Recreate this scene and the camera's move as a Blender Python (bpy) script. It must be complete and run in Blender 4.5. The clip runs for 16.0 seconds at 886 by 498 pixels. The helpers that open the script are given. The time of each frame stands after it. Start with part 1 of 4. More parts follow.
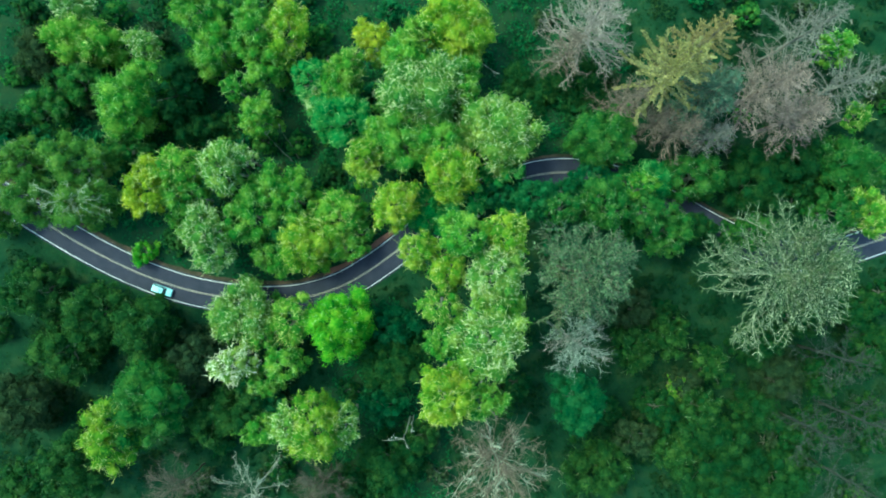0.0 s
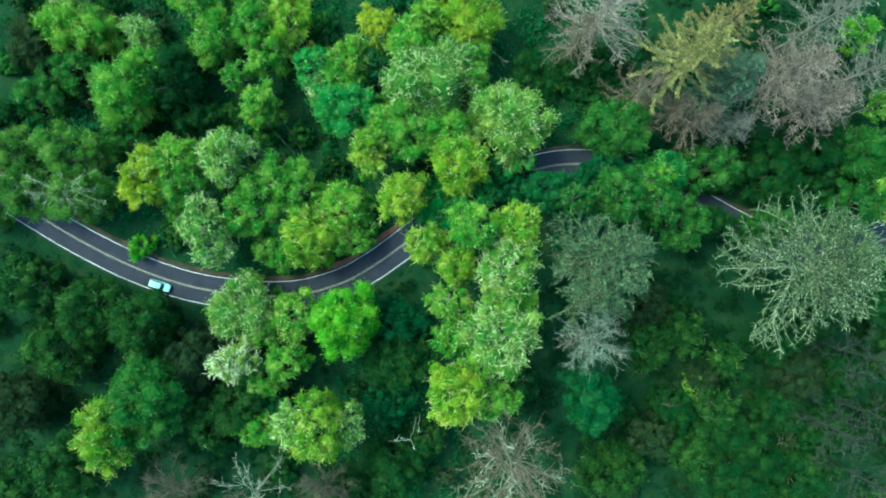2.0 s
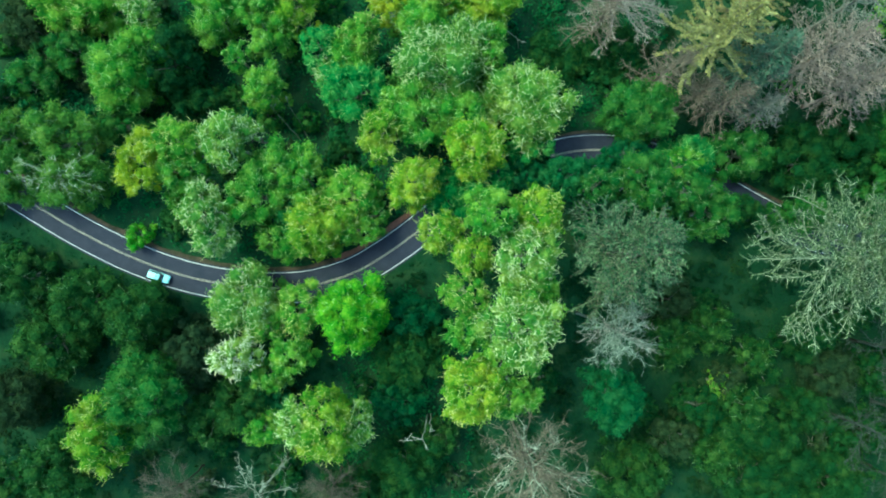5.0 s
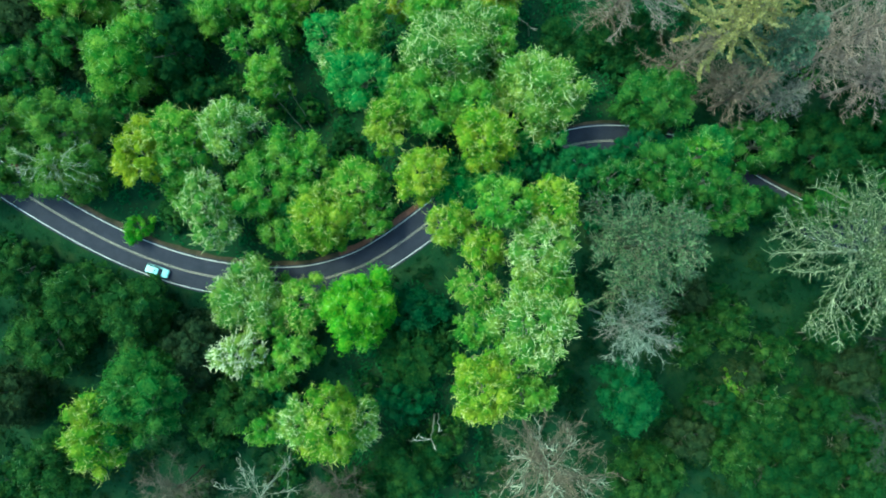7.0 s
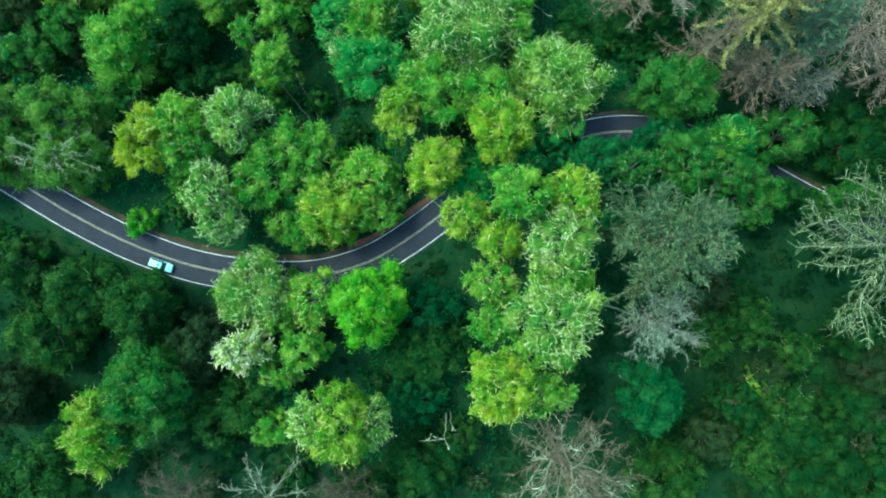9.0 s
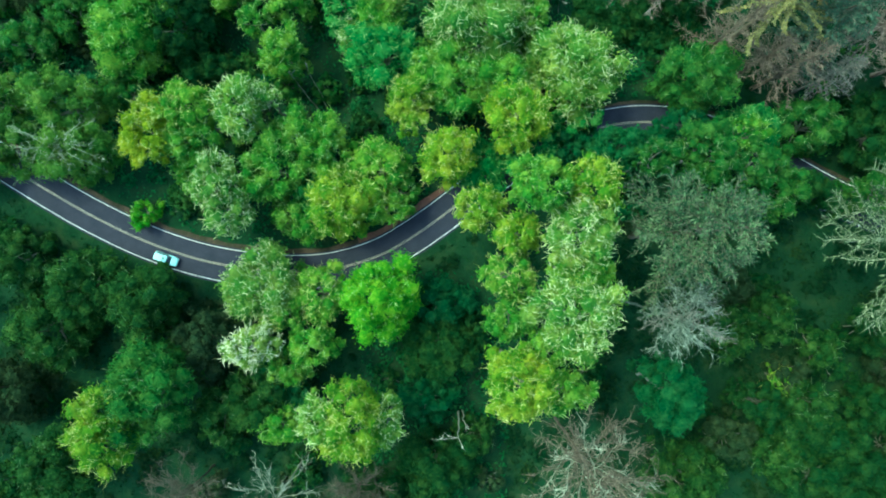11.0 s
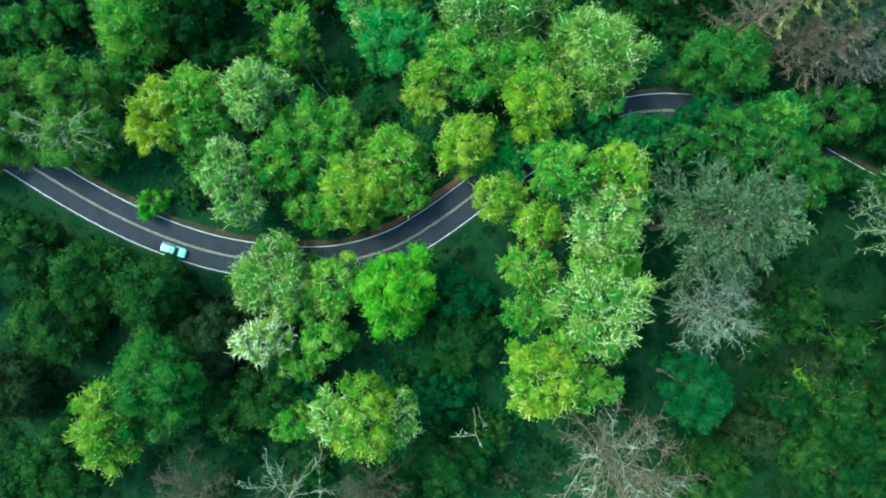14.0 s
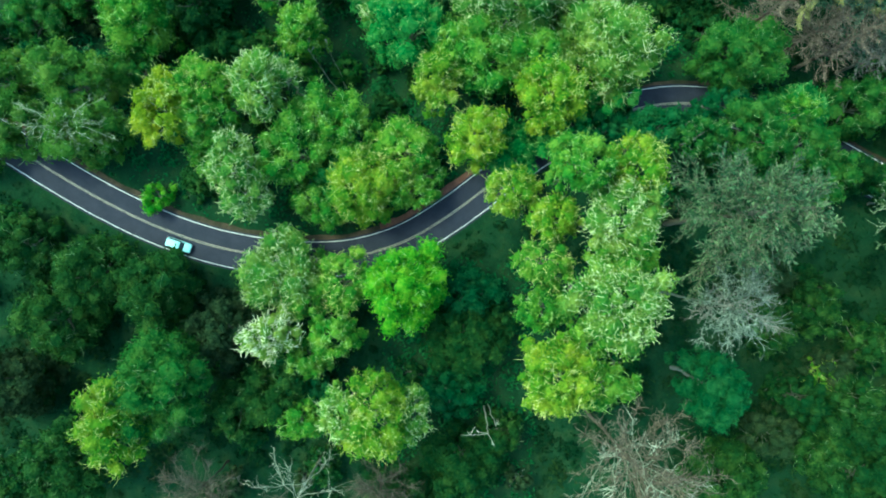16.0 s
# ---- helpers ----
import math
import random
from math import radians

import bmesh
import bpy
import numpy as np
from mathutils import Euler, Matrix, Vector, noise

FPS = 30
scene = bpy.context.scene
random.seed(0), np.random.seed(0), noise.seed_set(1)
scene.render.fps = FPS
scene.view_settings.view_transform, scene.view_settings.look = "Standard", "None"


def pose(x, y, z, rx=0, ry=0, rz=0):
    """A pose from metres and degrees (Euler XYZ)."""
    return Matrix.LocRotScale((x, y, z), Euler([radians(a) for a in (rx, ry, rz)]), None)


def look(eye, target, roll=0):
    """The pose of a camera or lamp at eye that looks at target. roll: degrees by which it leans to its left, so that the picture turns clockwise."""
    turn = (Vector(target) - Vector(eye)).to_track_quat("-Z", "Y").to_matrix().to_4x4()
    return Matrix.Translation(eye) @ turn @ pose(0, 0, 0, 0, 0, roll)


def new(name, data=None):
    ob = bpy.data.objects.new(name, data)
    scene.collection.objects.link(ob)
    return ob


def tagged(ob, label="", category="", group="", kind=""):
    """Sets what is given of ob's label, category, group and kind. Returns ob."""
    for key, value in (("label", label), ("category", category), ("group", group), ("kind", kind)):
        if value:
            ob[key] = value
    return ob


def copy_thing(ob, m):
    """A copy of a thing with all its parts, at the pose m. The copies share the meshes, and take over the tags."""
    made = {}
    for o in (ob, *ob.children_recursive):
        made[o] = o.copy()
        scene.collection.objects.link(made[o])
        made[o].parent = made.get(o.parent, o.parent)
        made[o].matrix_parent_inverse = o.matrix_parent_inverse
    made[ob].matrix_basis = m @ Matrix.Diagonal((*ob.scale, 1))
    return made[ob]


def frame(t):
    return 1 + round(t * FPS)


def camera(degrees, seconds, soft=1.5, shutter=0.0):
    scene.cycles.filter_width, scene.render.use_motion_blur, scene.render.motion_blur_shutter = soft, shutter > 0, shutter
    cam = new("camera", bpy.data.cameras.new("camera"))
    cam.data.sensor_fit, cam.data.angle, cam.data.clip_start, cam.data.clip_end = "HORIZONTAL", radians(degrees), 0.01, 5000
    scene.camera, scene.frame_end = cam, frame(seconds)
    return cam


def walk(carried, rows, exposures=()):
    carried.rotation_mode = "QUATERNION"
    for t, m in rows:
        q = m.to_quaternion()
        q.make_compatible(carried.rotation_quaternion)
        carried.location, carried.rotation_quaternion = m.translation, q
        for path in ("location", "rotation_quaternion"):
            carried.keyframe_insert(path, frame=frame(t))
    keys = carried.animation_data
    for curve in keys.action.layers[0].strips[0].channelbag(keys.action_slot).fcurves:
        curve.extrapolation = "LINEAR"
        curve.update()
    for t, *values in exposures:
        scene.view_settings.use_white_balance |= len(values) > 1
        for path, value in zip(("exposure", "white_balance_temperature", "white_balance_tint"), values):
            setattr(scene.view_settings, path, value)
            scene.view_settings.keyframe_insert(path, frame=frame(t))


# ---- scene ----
cam = camera(75.0, 16.0, soft=2.0)
# seconds, place, turn in degrees; the lens points straight down
ROWS = [
    (0, 0.000, 0.000, 138.520, 0.000, 0.000, -0.000),
    (0.5, -0.372, -0.379, 137.335, 0.031, -0.011, -0.017),
    (1, -0.785, -0.790, 136.123, 0.051, -0.020, -0.009),
    (1.5, -1.241, -1.204, 135.008, 0.095, -0.009, -0.002),
    (2, -1.733, -1.677, 133.899, 0.127, -0.004, 0.014),
    (2.5, -2.220, -2.116, 132.805, 0.163, 0.002, 0.034),
    (3, -2.685, -2.540, 131.708, 0.186, 0.030, 0.064),
    (3.5, -3.078, -2.890, 130.655, 0.197, 0.082, 0.083),
    (4, -3.473, -3.216, 129.609, 0.174, 0.122, 0.113),
    (6.5, -5.641, -4.763, 124.450, 0.074, 0.094, 0.218),
    (7, -6.138, -5.065, 123.450, 0.072, 0.084, 0.246),
    (7.5, -6.695, -5.389, 122.468, 0.070, 0.090, 0.271),
    (8, -7.323, -5.692, 121.505, 0.070, 0.097, 0.282),
    (8.5, -7.987, -5.981, 120.559, 0.051, 0.097, 0.308),
    (9, -8.650, -6.256, 119.680, 0.031, 0.114, 0.319),
    (11.5, -11.471, -7.568, 115.870, -0.123, 0.211, 0.440),
    (12, -11.915, -7.810, 115.317, -0.162, 0.216, 0.474),
    (12.5, -12.400, -8.029, 114.765, -0.188, 0.239, 0.489),
    (13, -12.897, -8.202, 114.231, -0.219, 0.259, 0.493),
    (13.5, -13.387, -8.395, 113.686, -0.248, 0.289, 0.522),
    (14, -13.828, -8.583, 113.143, -0.274, 0.309, 0.556),
    (14.5, -14.240, -8.761, 112.616, -0.298, 0.329, 0.548),
    (15, -14.728, -8.935, 112.120, -0.320, 0.335, 0.561),
    (15.5, -15.262, -9.137, 111.614, -0.341, 0.322, 0.610),
    (16, -15.808, -9.348, 111.088, -0.360, 0.304, 0.639),
]
# the exposure and white balance hardly change on the flight
EXPOSURES = [(0.0, 1.08, 5750, -31.0), (16.0, 1.03, 5800, -33.0)]
walk(cam, [(t, pose(x, y, z, rx, ry, rz)) for t, x, y, z, rx, ry, rz in ROWS], EXPOSURES)

# ---- world, sun ----
SUN_ELEVATION, SUN_TURN = radians(54), radians(-60)
world = bpy.data.worlds.new("sky")
scene.world = world
world.use_nodes = True
sky = world.node_tree.nodes.new("ShaderNodeTexSky")
sky.sky_type = "NISHITA"
sky.sun_disc = False
sky.sun_elevation, sky.sun_rotation = SUN_ELEVATION, SUN_TURN
sky.dust_density = 2.0
back = world.node_tree.nodes["Background"]
back.inputs["Strength"].default_value = 0.37
world.node_tree.links.new(sky.outputs["Color"], back.inputs["Color"])
sun = new("sun", bpy.data.lights.new("sun", "SUN"))
sun.data.energy, sun.data.angle, sun.data.color = 1.95, radians(18), (1.0, 0.94, 0.76)
sun_way = Vector((math.sin(SUN_TURN) * math.cos(SUN_ELEVATION), math.cos(SUN_TURN) * math.cos(SUN_ELEVATION), math.sin(SUN_ELEVATION)))
sun.matrix_world = look(sun_way * 300, (0, 0, 0))


# ---- materials ----
def material(name, rough=0.8, gloss=0.15):
    m = bpy.data.materials.new(name)
    m.use_nodes = True
    bsdf = m.node_tree.nodes["Principled BSDF"]
    bsdf.inputs["Roughness"].default_value = rough
    bsdf.inputs["Specular IOR Level"].default_value = gloss
    return m, m.node_tree, bsdf


def node(tree, kind, **values):
    n = tree.nodes.new(kind)
    for key, value in values.items():
        n.inputs[key.replace("_", " ")].default_value = value
    return n


def ramp(tree, source, *stops):
    n = tree.nodes.new("ShaderNodeValToRGB")
    while len(n.color_ramp.elements) < len(stops):
        n.color_ramp.elements.new(0.5)
    for e, (at, colour) in zip(n.color_ramp.elements, stops):
        e.position, e.color = at, (*colour, 1)
    tree.links.new(source, n.inputs["Fac"])
    return n.outputs["Color"]


def mixed(tree, kind, fac, a, b):
    n = tree.nodes.new("ShaderNodeMix")
    n.data_type, n.blend_type = "RGBA", kind
    for value, k in ((fac, 0), (a, 6), (b, 7)):
        if isinstance(value, (int, float)):
            n.inputs[k].default_value = value
        elif isinstance(value, tuple):
            n.inputs[k].default_value = (*value, 1)
        else:
            tree.links.new(value, n.inputs[k])
    return n.outputs[2]


def noise_at(tree, scale, detail=4.0, rough=0.6):
    place = tree.nodes.new("ShaderNodeNewGeometry").outputs["Position"]
    n = node(tree, "ShaderNodeTexNoise", Scale=scale, Detail=detail, Roughness=rough)
    tree.links.new(place, n.inputs["Vector"])
    return n.outputs["Fac"]


def bump(tree, bsdf, height, strength, distance):
    n = node(tree, "ShaderNodeBump", Strength=strength, Distance=distance)
    tree.links.new(height, n.inputs["Height"])
    tree.links.new(n.outputs["Normal"], bsdf.inputs["Normal"])


def foliage(name, dark, mid, light, through_light=0.35, patch=0.45):
    """Leaves: a colour for each leaf, drifting over the crown and from tree to tree, with light passing through."""
    m, tree, bsdf = material(name, 0.7, 0.03)
    dark = tuple(0.65 * a + 0.35 * b for a, b in zip(dark, mid))
    geo = tree.nodes.new("ShaderNodeNewGeometry")
    leaf = ramp(tree, geo.outputs["Random Per Island"], (0.0, dark), (0.45, mid), (0.82, tuple(0.6 * a + 0.4 * b for a, b in zip(mid, light))), (1.0, tuple(1.15 * v for v in light)))
    # broad drift also stands in for lit and shaded parts of a crown
    drift = ramp(tree, noise_at(tree, patch, 4.0), (0.36, dark), (0.5, mid), (0.66, light))
    colour = mixed(tree, "MIX", 0.5, leaf, drift)
    info = tree.nodes.new("ShaderNodeObjectInfo")
    shade = ramp(tree, info.outputs["Random"], (0.0, (0.82, 0.86, 0.9)), (1.0, (1.15, 1.08, 1.0)))
    colour = mixed(tree, "MULTIPLY", 1.0, colour, shade)
    tree.links.new(colour, bsdf.inputs["Base Color"])
    lit = tree.nodes.new("ShaderNodeBsdfTranslucent")
    tree.links.new(mixed(tree, "MULTIPLY", 1.0, colour, (1.15, 1.1, 0.6)), lit.inputs["Color"])
    mix = node(tree, "ShaderNodeMixShader", Fac=through_light)
    tree.links.new(bsdf.outputs[0], mix.inputs[1])
    tree.links.new(lit.outputs[0], mix.inputs[2])
    tree.links.new(mix.outputs[0], tree.nodes["Material Output"].inputs["Surface"])
    return m


def bark(name, dark, light):
    m, tree, bsdf = material(name, 0.85, 0.05)
    geo = tree.nodes.new("ShaderNodeNewGeometry")
    a = ramp(tree, noise_at(tree, 3.0), (0.3, dark), (0.7, light))
    b = ramp(tree, geo.outputs["Random Per Island"], (0.0, dark), (0.55, tuple(0.65 * p + 0.35 * q for p, q in zip(dark, light))), (1.0, tuple(1.35 * v for v in light)))
    tree.links.new(mixed(tree, "MIX", 0.7, a, b), bsdf.inputs["Base Color"])
    bump(tree, bsdf, noise_at(tree, 12.0), 0.4, 0.03)
    return m


LEAVES = {
    "leafy": foliage("leaves_green", (0.008, 0.078, 0.017), (0.054, 0.178, 0.017), (0.225, 0.345, 0.048), patch=0.25),
    "spring": foliage("leaves_spring_green", (0.010, 0.115, 0.012), (0.066, 0.235, 0.012), (0.225, 0.385, 0.030)),
    "gold": foliage("leaves_gold", (0.035, 0.11, 0.009), (0.16, 0.25, 0.014), (0.43, 0.43, 0.035), patch=0.2),
    "lime": foliage("leaves_lime_green", (0.011, 0.092, 0.014), (0.085, 0.205, 0.014), (0.33, 0.385, 0.038), patch=0.2),
    "olive": foliage("leaves_olive", (0.014, 0.095, 0.016), (0.068, 0.195, 0.018), (0.230, 0.345, 0.044), patch=0.25),
    "pale": foliage("leaves_pale", (0.014, 0.100, 0.020), (0.078, 0.190, 0.026), (0.27, 0.350, 0.072), patch=0.3),
    "white": foliage("leaves_silver", (0.03, 0.10, 0.018), (0.11, 0.20, 0.03), (0.26, 0.34, 0.07)),
    "mint": foliage("leaves_cool_green", (0.009, 0.085, 0.024), (0.034, 0.170, 0.034), (0.125, 0.290, 0.066)),
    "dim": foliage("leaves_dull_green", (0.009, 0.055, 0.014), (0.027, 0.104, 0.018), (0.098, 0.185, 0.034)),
    # moss and deep are darkened to put the dim lower corners into colour
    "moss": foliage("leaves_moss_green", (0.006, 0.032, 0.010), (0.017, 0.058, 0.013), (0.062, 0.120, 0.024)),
    "deep": foliage("leaves_darkened_green", (0.006, 0.034, 0.011), (0.012, 0.050, 0.013), (0.042, 0.086, 0.018)),
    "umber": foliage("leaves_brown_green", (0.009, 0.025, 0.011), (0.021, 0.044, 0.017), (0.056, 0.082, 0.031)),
    # blue-green plants; the tint also puts haze of the gaps into the colour
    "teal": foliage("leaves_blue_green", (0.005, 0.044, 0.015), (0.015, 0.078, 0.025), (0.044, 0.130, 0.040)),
    "sedge": foliage("leaves_sedge_green", (0.014, 0.062, 0.012), (0.046, 0.122, 0.018), (0.150, 0.235, 0.046), patch=0.25),
    # near-black green: shade of the lower right put into the base colour
    "fern": foliage("fern_leaves_darkened", (0.004, 0.022, 0.009), (0.007, 0.030, 0.011), (0.024, 0.046, 0.012), patch=0.07),
}
NEEDLES = {
    "gold_spruce": foliage("needles_gold", (0.040, 0.046, 0.016), (0.150, 0.155, 0.048), (0.42, 0.395, 0.16), 0.15),
    "brown_spruce": foliage("needles_brown", (0.05, 0.05, 0.02), (0.15, 0.13, 0.045), (0.30, 0.25, 0.10), 0.15),
    "blue_spruce": foliage("needles_blue", (0.016, 0.042, 0.026), (0.042, 0.088, 0.055), (0.11, 0.17, 0.11), 0.15),
    "sage_spruce": foliage("needles_sage", (0.008, 0.024, 0.010), (0.026, 0.056, 0.024), (0.10, 0.145, 0.052), 0.15),
    "grey_spruce": foliage("needles_grey", (0.006, 0.028, 0.013), (0.027, 0.066, 0.027), (0.170, 0.245, 0.118), 0.15, 0.9),
}
BARK = bark("bark", (0.08, 0.08, 0.065), (0.22, 0.21, 0.17))
SPRUCE_BARK = bark("spruce_bark", (0.05, 0.045, 0.03), (0.16, 0.15, 0.10))
PALE_BARK = bark("lichen_bark", (0.04, 0.06, 0.030), (0.38, 0.42, 0.26))
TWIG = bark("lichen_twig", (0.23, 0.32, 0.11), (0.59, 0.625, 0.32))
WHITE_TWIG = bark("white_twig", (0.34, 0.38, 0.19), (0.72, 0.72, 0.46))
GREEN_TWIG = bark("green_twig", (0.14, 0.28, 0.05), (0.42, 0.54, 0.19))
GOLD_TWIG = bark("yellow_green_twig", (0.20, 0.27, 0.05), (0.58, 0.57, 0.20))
DIM_TWIG = bark("dull_twig", (0.06, 0.12, 0.04), (0.24, 0.30, 0.14))
DEAD = {
    "ash_dead": bark("dead_ash_wood", (0.050, 0.039, 0.032), (0.31, 0.268, 0.215)),
    "rose_dead": bark("dead_rosy_wood", (0.034, 0.026, 0.020), (0.265, 0.208, 0.165)),
    "coral_dead": bark("dead_silvery_wood", (0.022, 0.036, 0.026), (0.200, 0.235, 0.175)),
    "grey_dead": bark("dead_grey_wood", (0.040, 0.042, 0.033), (0.19, 0.185, 0.145)),
    "brown_dead": bark("dead_brown_wood", (0.046, 0.035, 0.024), (0.17, 0.138, 0.100)),
    "wiry_dead": bark("dead_wiry_wood", (0.032, 0.026, 0.017), (0.160, 0.130, 0.090)),
    "pale_dead": bark("dead_pale_wood", (0.07, 0.075, 0.05), (0.34, 0.35, 0.25)),
    "bleached": bark("bleached_wood", (0.10, 0.105, 0.08), (0.33, 0.33, 0.26)),
    "haze_dead": bark("dead_dark_brown_wood", (0.030, 0.028, 0.019), (0.105, 0.088, 0.065)),
    # wood darkened to put the dimness of the lower right into its colour
    "bare_dark": bark("dead_mossy_wood", (0.010, 0.015, 0.011), (0.056, 0.066, 0.050)),
}


def asphalt_material():
    m, tree, bsdf = material("asphalt", 0.75, 0.1)
    c = ramp(tree, noise_at(tree, 0.35, 5), (0.25, (0.015, 0.018, 0.028)), (0.75, (0.029, 0.032, 0.046)))
    g = ramp(tree, noise_at(tree, 18.0, 2), (0.2, (0.7, 0.7, 0.7)), (0.8, (1.2, 1.2, 1.2)))
    tree.links.new(mixed(tree, "MULTIPLY", 1.0, c, g), bsdf.inputs["Base Color"])
    bump(tree, bsdf, noise_at(tree, 40.0), 0.3, 0.01)
    return m


def paint_material(name, colour):
    m, tree, bsdf = material(name, 0.6)
    worn = ramp(tree, noise_at(tree, 1.6, 6, 0.7), (0.25, tuple(0.45 * v for v in colour)), (0.55, colour))
    tree.links.new(worn, bsdf.inputs["Base Color"])
    bump(tree, bsdf, noise_at(tree, 30.0), 0.2, 0.005)
    return m


def soil_material(name, dark, mid, light, scale):
    m, tree, bsdf = material(name, 0.95, 0.01)
    a = ramp(tree, noise_at(tree, scale, 6, 0.65), (0.25, dark), (0.5, mid), (0.75, light))
    g = ramp(tree, noise_at(tree, scale * 14, 3), (0.2, (0.6, 0.6, 0.6)), (0.8, (1.3, 1.3, 1.3)))
    tree.links.new(mixed(tree, "MULTIPLY", 1.0, a, g), bsdf.inputs["Base Color"])
    bump(tree, bsdf, noise_at(tree, scale * 8), 0.8, 0.15)
    return m


ASPHALT = asphalt_material()
WHITE_LINE = paint_material("white_road_paint", (0.62, 0.64, 0.60))
YELLOW_LINE = paint_material("faded_yellow_road_paint", (0.27, 0.25, 0.19))
FLOOR = soil_material("forest_floor", (0.006, 0.021, 0.009), (0.011, 0.032, 0.013), (0.024, 0.042, 0.015), 0.25)
VERGE = soil_material("leafy_verge", (0.016, 0.020, 0.011), (0.040, 0.034, 0.022), (0.085, 0.058, 0.040), 0.3)
RED_DIRT = soil_material("red_dirt", (0.06, 0.035, 0.022), (0.13, 0.065, 0.045), (0.20, 0.095, 0.07), 0.3)


# ---- mesh helpers ----
rng = np.random.default_rng(7)


def mesh_of(name, verts, quads=None, tris=None, mat=None, smooth=False):
    me = bpy.data.meshes.new(name)
    quads = np.zeros((0, 4), int) if quads is None else np.asarray(quads, int).reshape(-1, 4)
    tris = np.zeros((0, 3), int) if tris is None else np.asarray(tris, int).reshape(-1, 3)
    me.vertices.add(len(verts))
    me.vertices.foreach_set("co", np.asarray(verts, np.float32).ravel())
    me.loops.add(quads.size + tris.size)
    me.loops.foreach_set("vertex_index", np.concatenate([quads.ravel(), tris.ravel()]).astype(np.int32))
    me.polygons.add(len(quads) + len(tris))
    total = np.concatenate([np.full(len(quads), 4), np.full(len(tris), 3)]).astype(np.int32)
    me.polygons.foreach_set("loop_start", np.concatenate([[0], np.cumsum(total)[:-1]]).astype(np.int32))
    me.polygons.foreach_set("loop_total", total)
    me.polygons.foreach_set("use_smooth", np.full(len(total), smooth))
    me.update(calc_edges=True)
    if mat:
        me.materials.append(mat)
    return me


def part_mesh(name, me, parent, label="", kind=""):
    ob = new(name, me)
    ob.parent = parent
    return tagged(ob, label=label, kind=kind)


def part(name, bm, mat, parent, label=""):
    """One bmesh as one mesh object under a thing or a part."""
    me = bpy.data.meshes.new(name)
    bm.to_mesh(me)
    bm.free()
    me.materials.append(mat)
    return part_mesh(name, me, parent, label)


def unit(v):
    return v / np.maximum(np.linalg.norm(v, axis=-1, keepdims=True), 1e-9)


def cards(centre, along, across, lift):
    """Small folded leaves: four corners each, the middle raised along the leaf's normal."""
    n = len(centre)
    normal = unit(np.cross(along, across))
    v = np.stack([centre - along, centre - across + normal * lift, centre + along, centre + across + normal * lift], 1)
    return v.reshape(-1, 3), np.arange(4 * n).reshape(-1, 4)


def tubes(segments, sides=3):
    """Tapered sticks from rows of (x, y, z, x, y, z, radius, radius)."""
    s = np.asarray(segments, float).reshape(-1, 8)
    a, b, ra, rb = s[:, :3], s[:, 3:6], s[:, 6], s[:, 7]
    way = unit(b - a)
    ref = np.where(np.abs(way[:, 2:3]) < 0.9, [[0.0, 0, 1]], [[1.0, 0, 0]])
    u = unit(np.cross(way, ref))
    w = np.cross(way, u)
    ang = np.arange(sides) * 2 * np.pi / sides
    ring = u[:, None] * np.cos(ang)[None, :, None] + w[:, None] * np.sin(ang)[None, :, None]
    v = np.concatenate([a[:, None] + ring * ra[:, None, None], b[:, None] + ring * rb[:, None, None]], 1)
    k = np.arange(sides)
    face = np.stack([k, (k + 1) % sides, sides + (k + 1) % sides, sides + k], 1)
    quads = (np.arange(len(s)) * 2 * sides)[:, None, None] + face[None]
    return v.reshape(-1, 3), quads.reshape(-1, 4)


def stem(points, radii, sides):
    """One connected tapered tube through points, closed at its tip."""
    p, r = np.asarray(points, float), np.asarray(radii, float)
    way = unit(np.gradient(p, axis=0))
    ref = np.array([0.0, 0, 1]) if abs(way[0, 2]) < 0.8 else np.array([1.0, 0, 0])
    u = unit(np.cross(way, ref))
    w = np.cross(way, u)
    ang = np.arange(sides) * 2 * np.pi / sides
    v = p[:, None] + (u[:, None] * np.cos(ang)[None, :, None] + w[:, None] * np.sin(ang)[None, :, None]) * r[:, None, None]
    k = np.arange(sides)
    ring = np.stack([k, (k + 1) % sides, sides + (k + 1) % sides, sides + k], 1)
    quads = (np.arange(len(p) - 1) * sides)[:, None, None] + ring[None]
    return v.reshape(-1, 3), quads.reshape(-1, 4)


def joined(*pieces):
    """Pieces of vertices and quads as one."""
    verts, quads, at = [], [], 0
    for v, q in pieces:
        verts.append(v)
        quads.append(q + at)
        at += len(v)
    return np.concatenate(verts), np.concatenate(quads)


def ball(detail):
    bm = bmesh.new()
    bmesh.ops.create_icosphere(bm, subdivisions=detail, radius=1.0)
    v = np.array([p.co[:] for p in bm.verts])
    t = np.array([[p.index for p in f.verts] for f in bm.faces])
    bm.free()
    return v, t


SMALL_V, SMALL_T = ball(1)


# ---- the road's line ----
CENTRE = [
    (-180, 62), (-150, 40), (-125, 24.5), (-111, 15.8), (-99, 8.4), (-87.7, 1.6), (-79.2, -2.9), (-72.4, -6.0), (-65.6, -8.5), (-58.8, -10.4),
    (-51, -11.7), (-44, -12.3), (-34.4, -11.9), (-24.9, -9.2), (-18.2, -5.5), (-11.4, -0.7), (-3, 5.9), (7, 12.4), (20.7, 17.4), (30.6, 18.4),
    (40, 17), (48.5, 13.6), (57.1, 9.2), (67.2, 3.7), (76, 0), (84, -1.7), (91, -1.6), (98.4, 0.1), (112, 5), (130, 13), (160, 30),
]


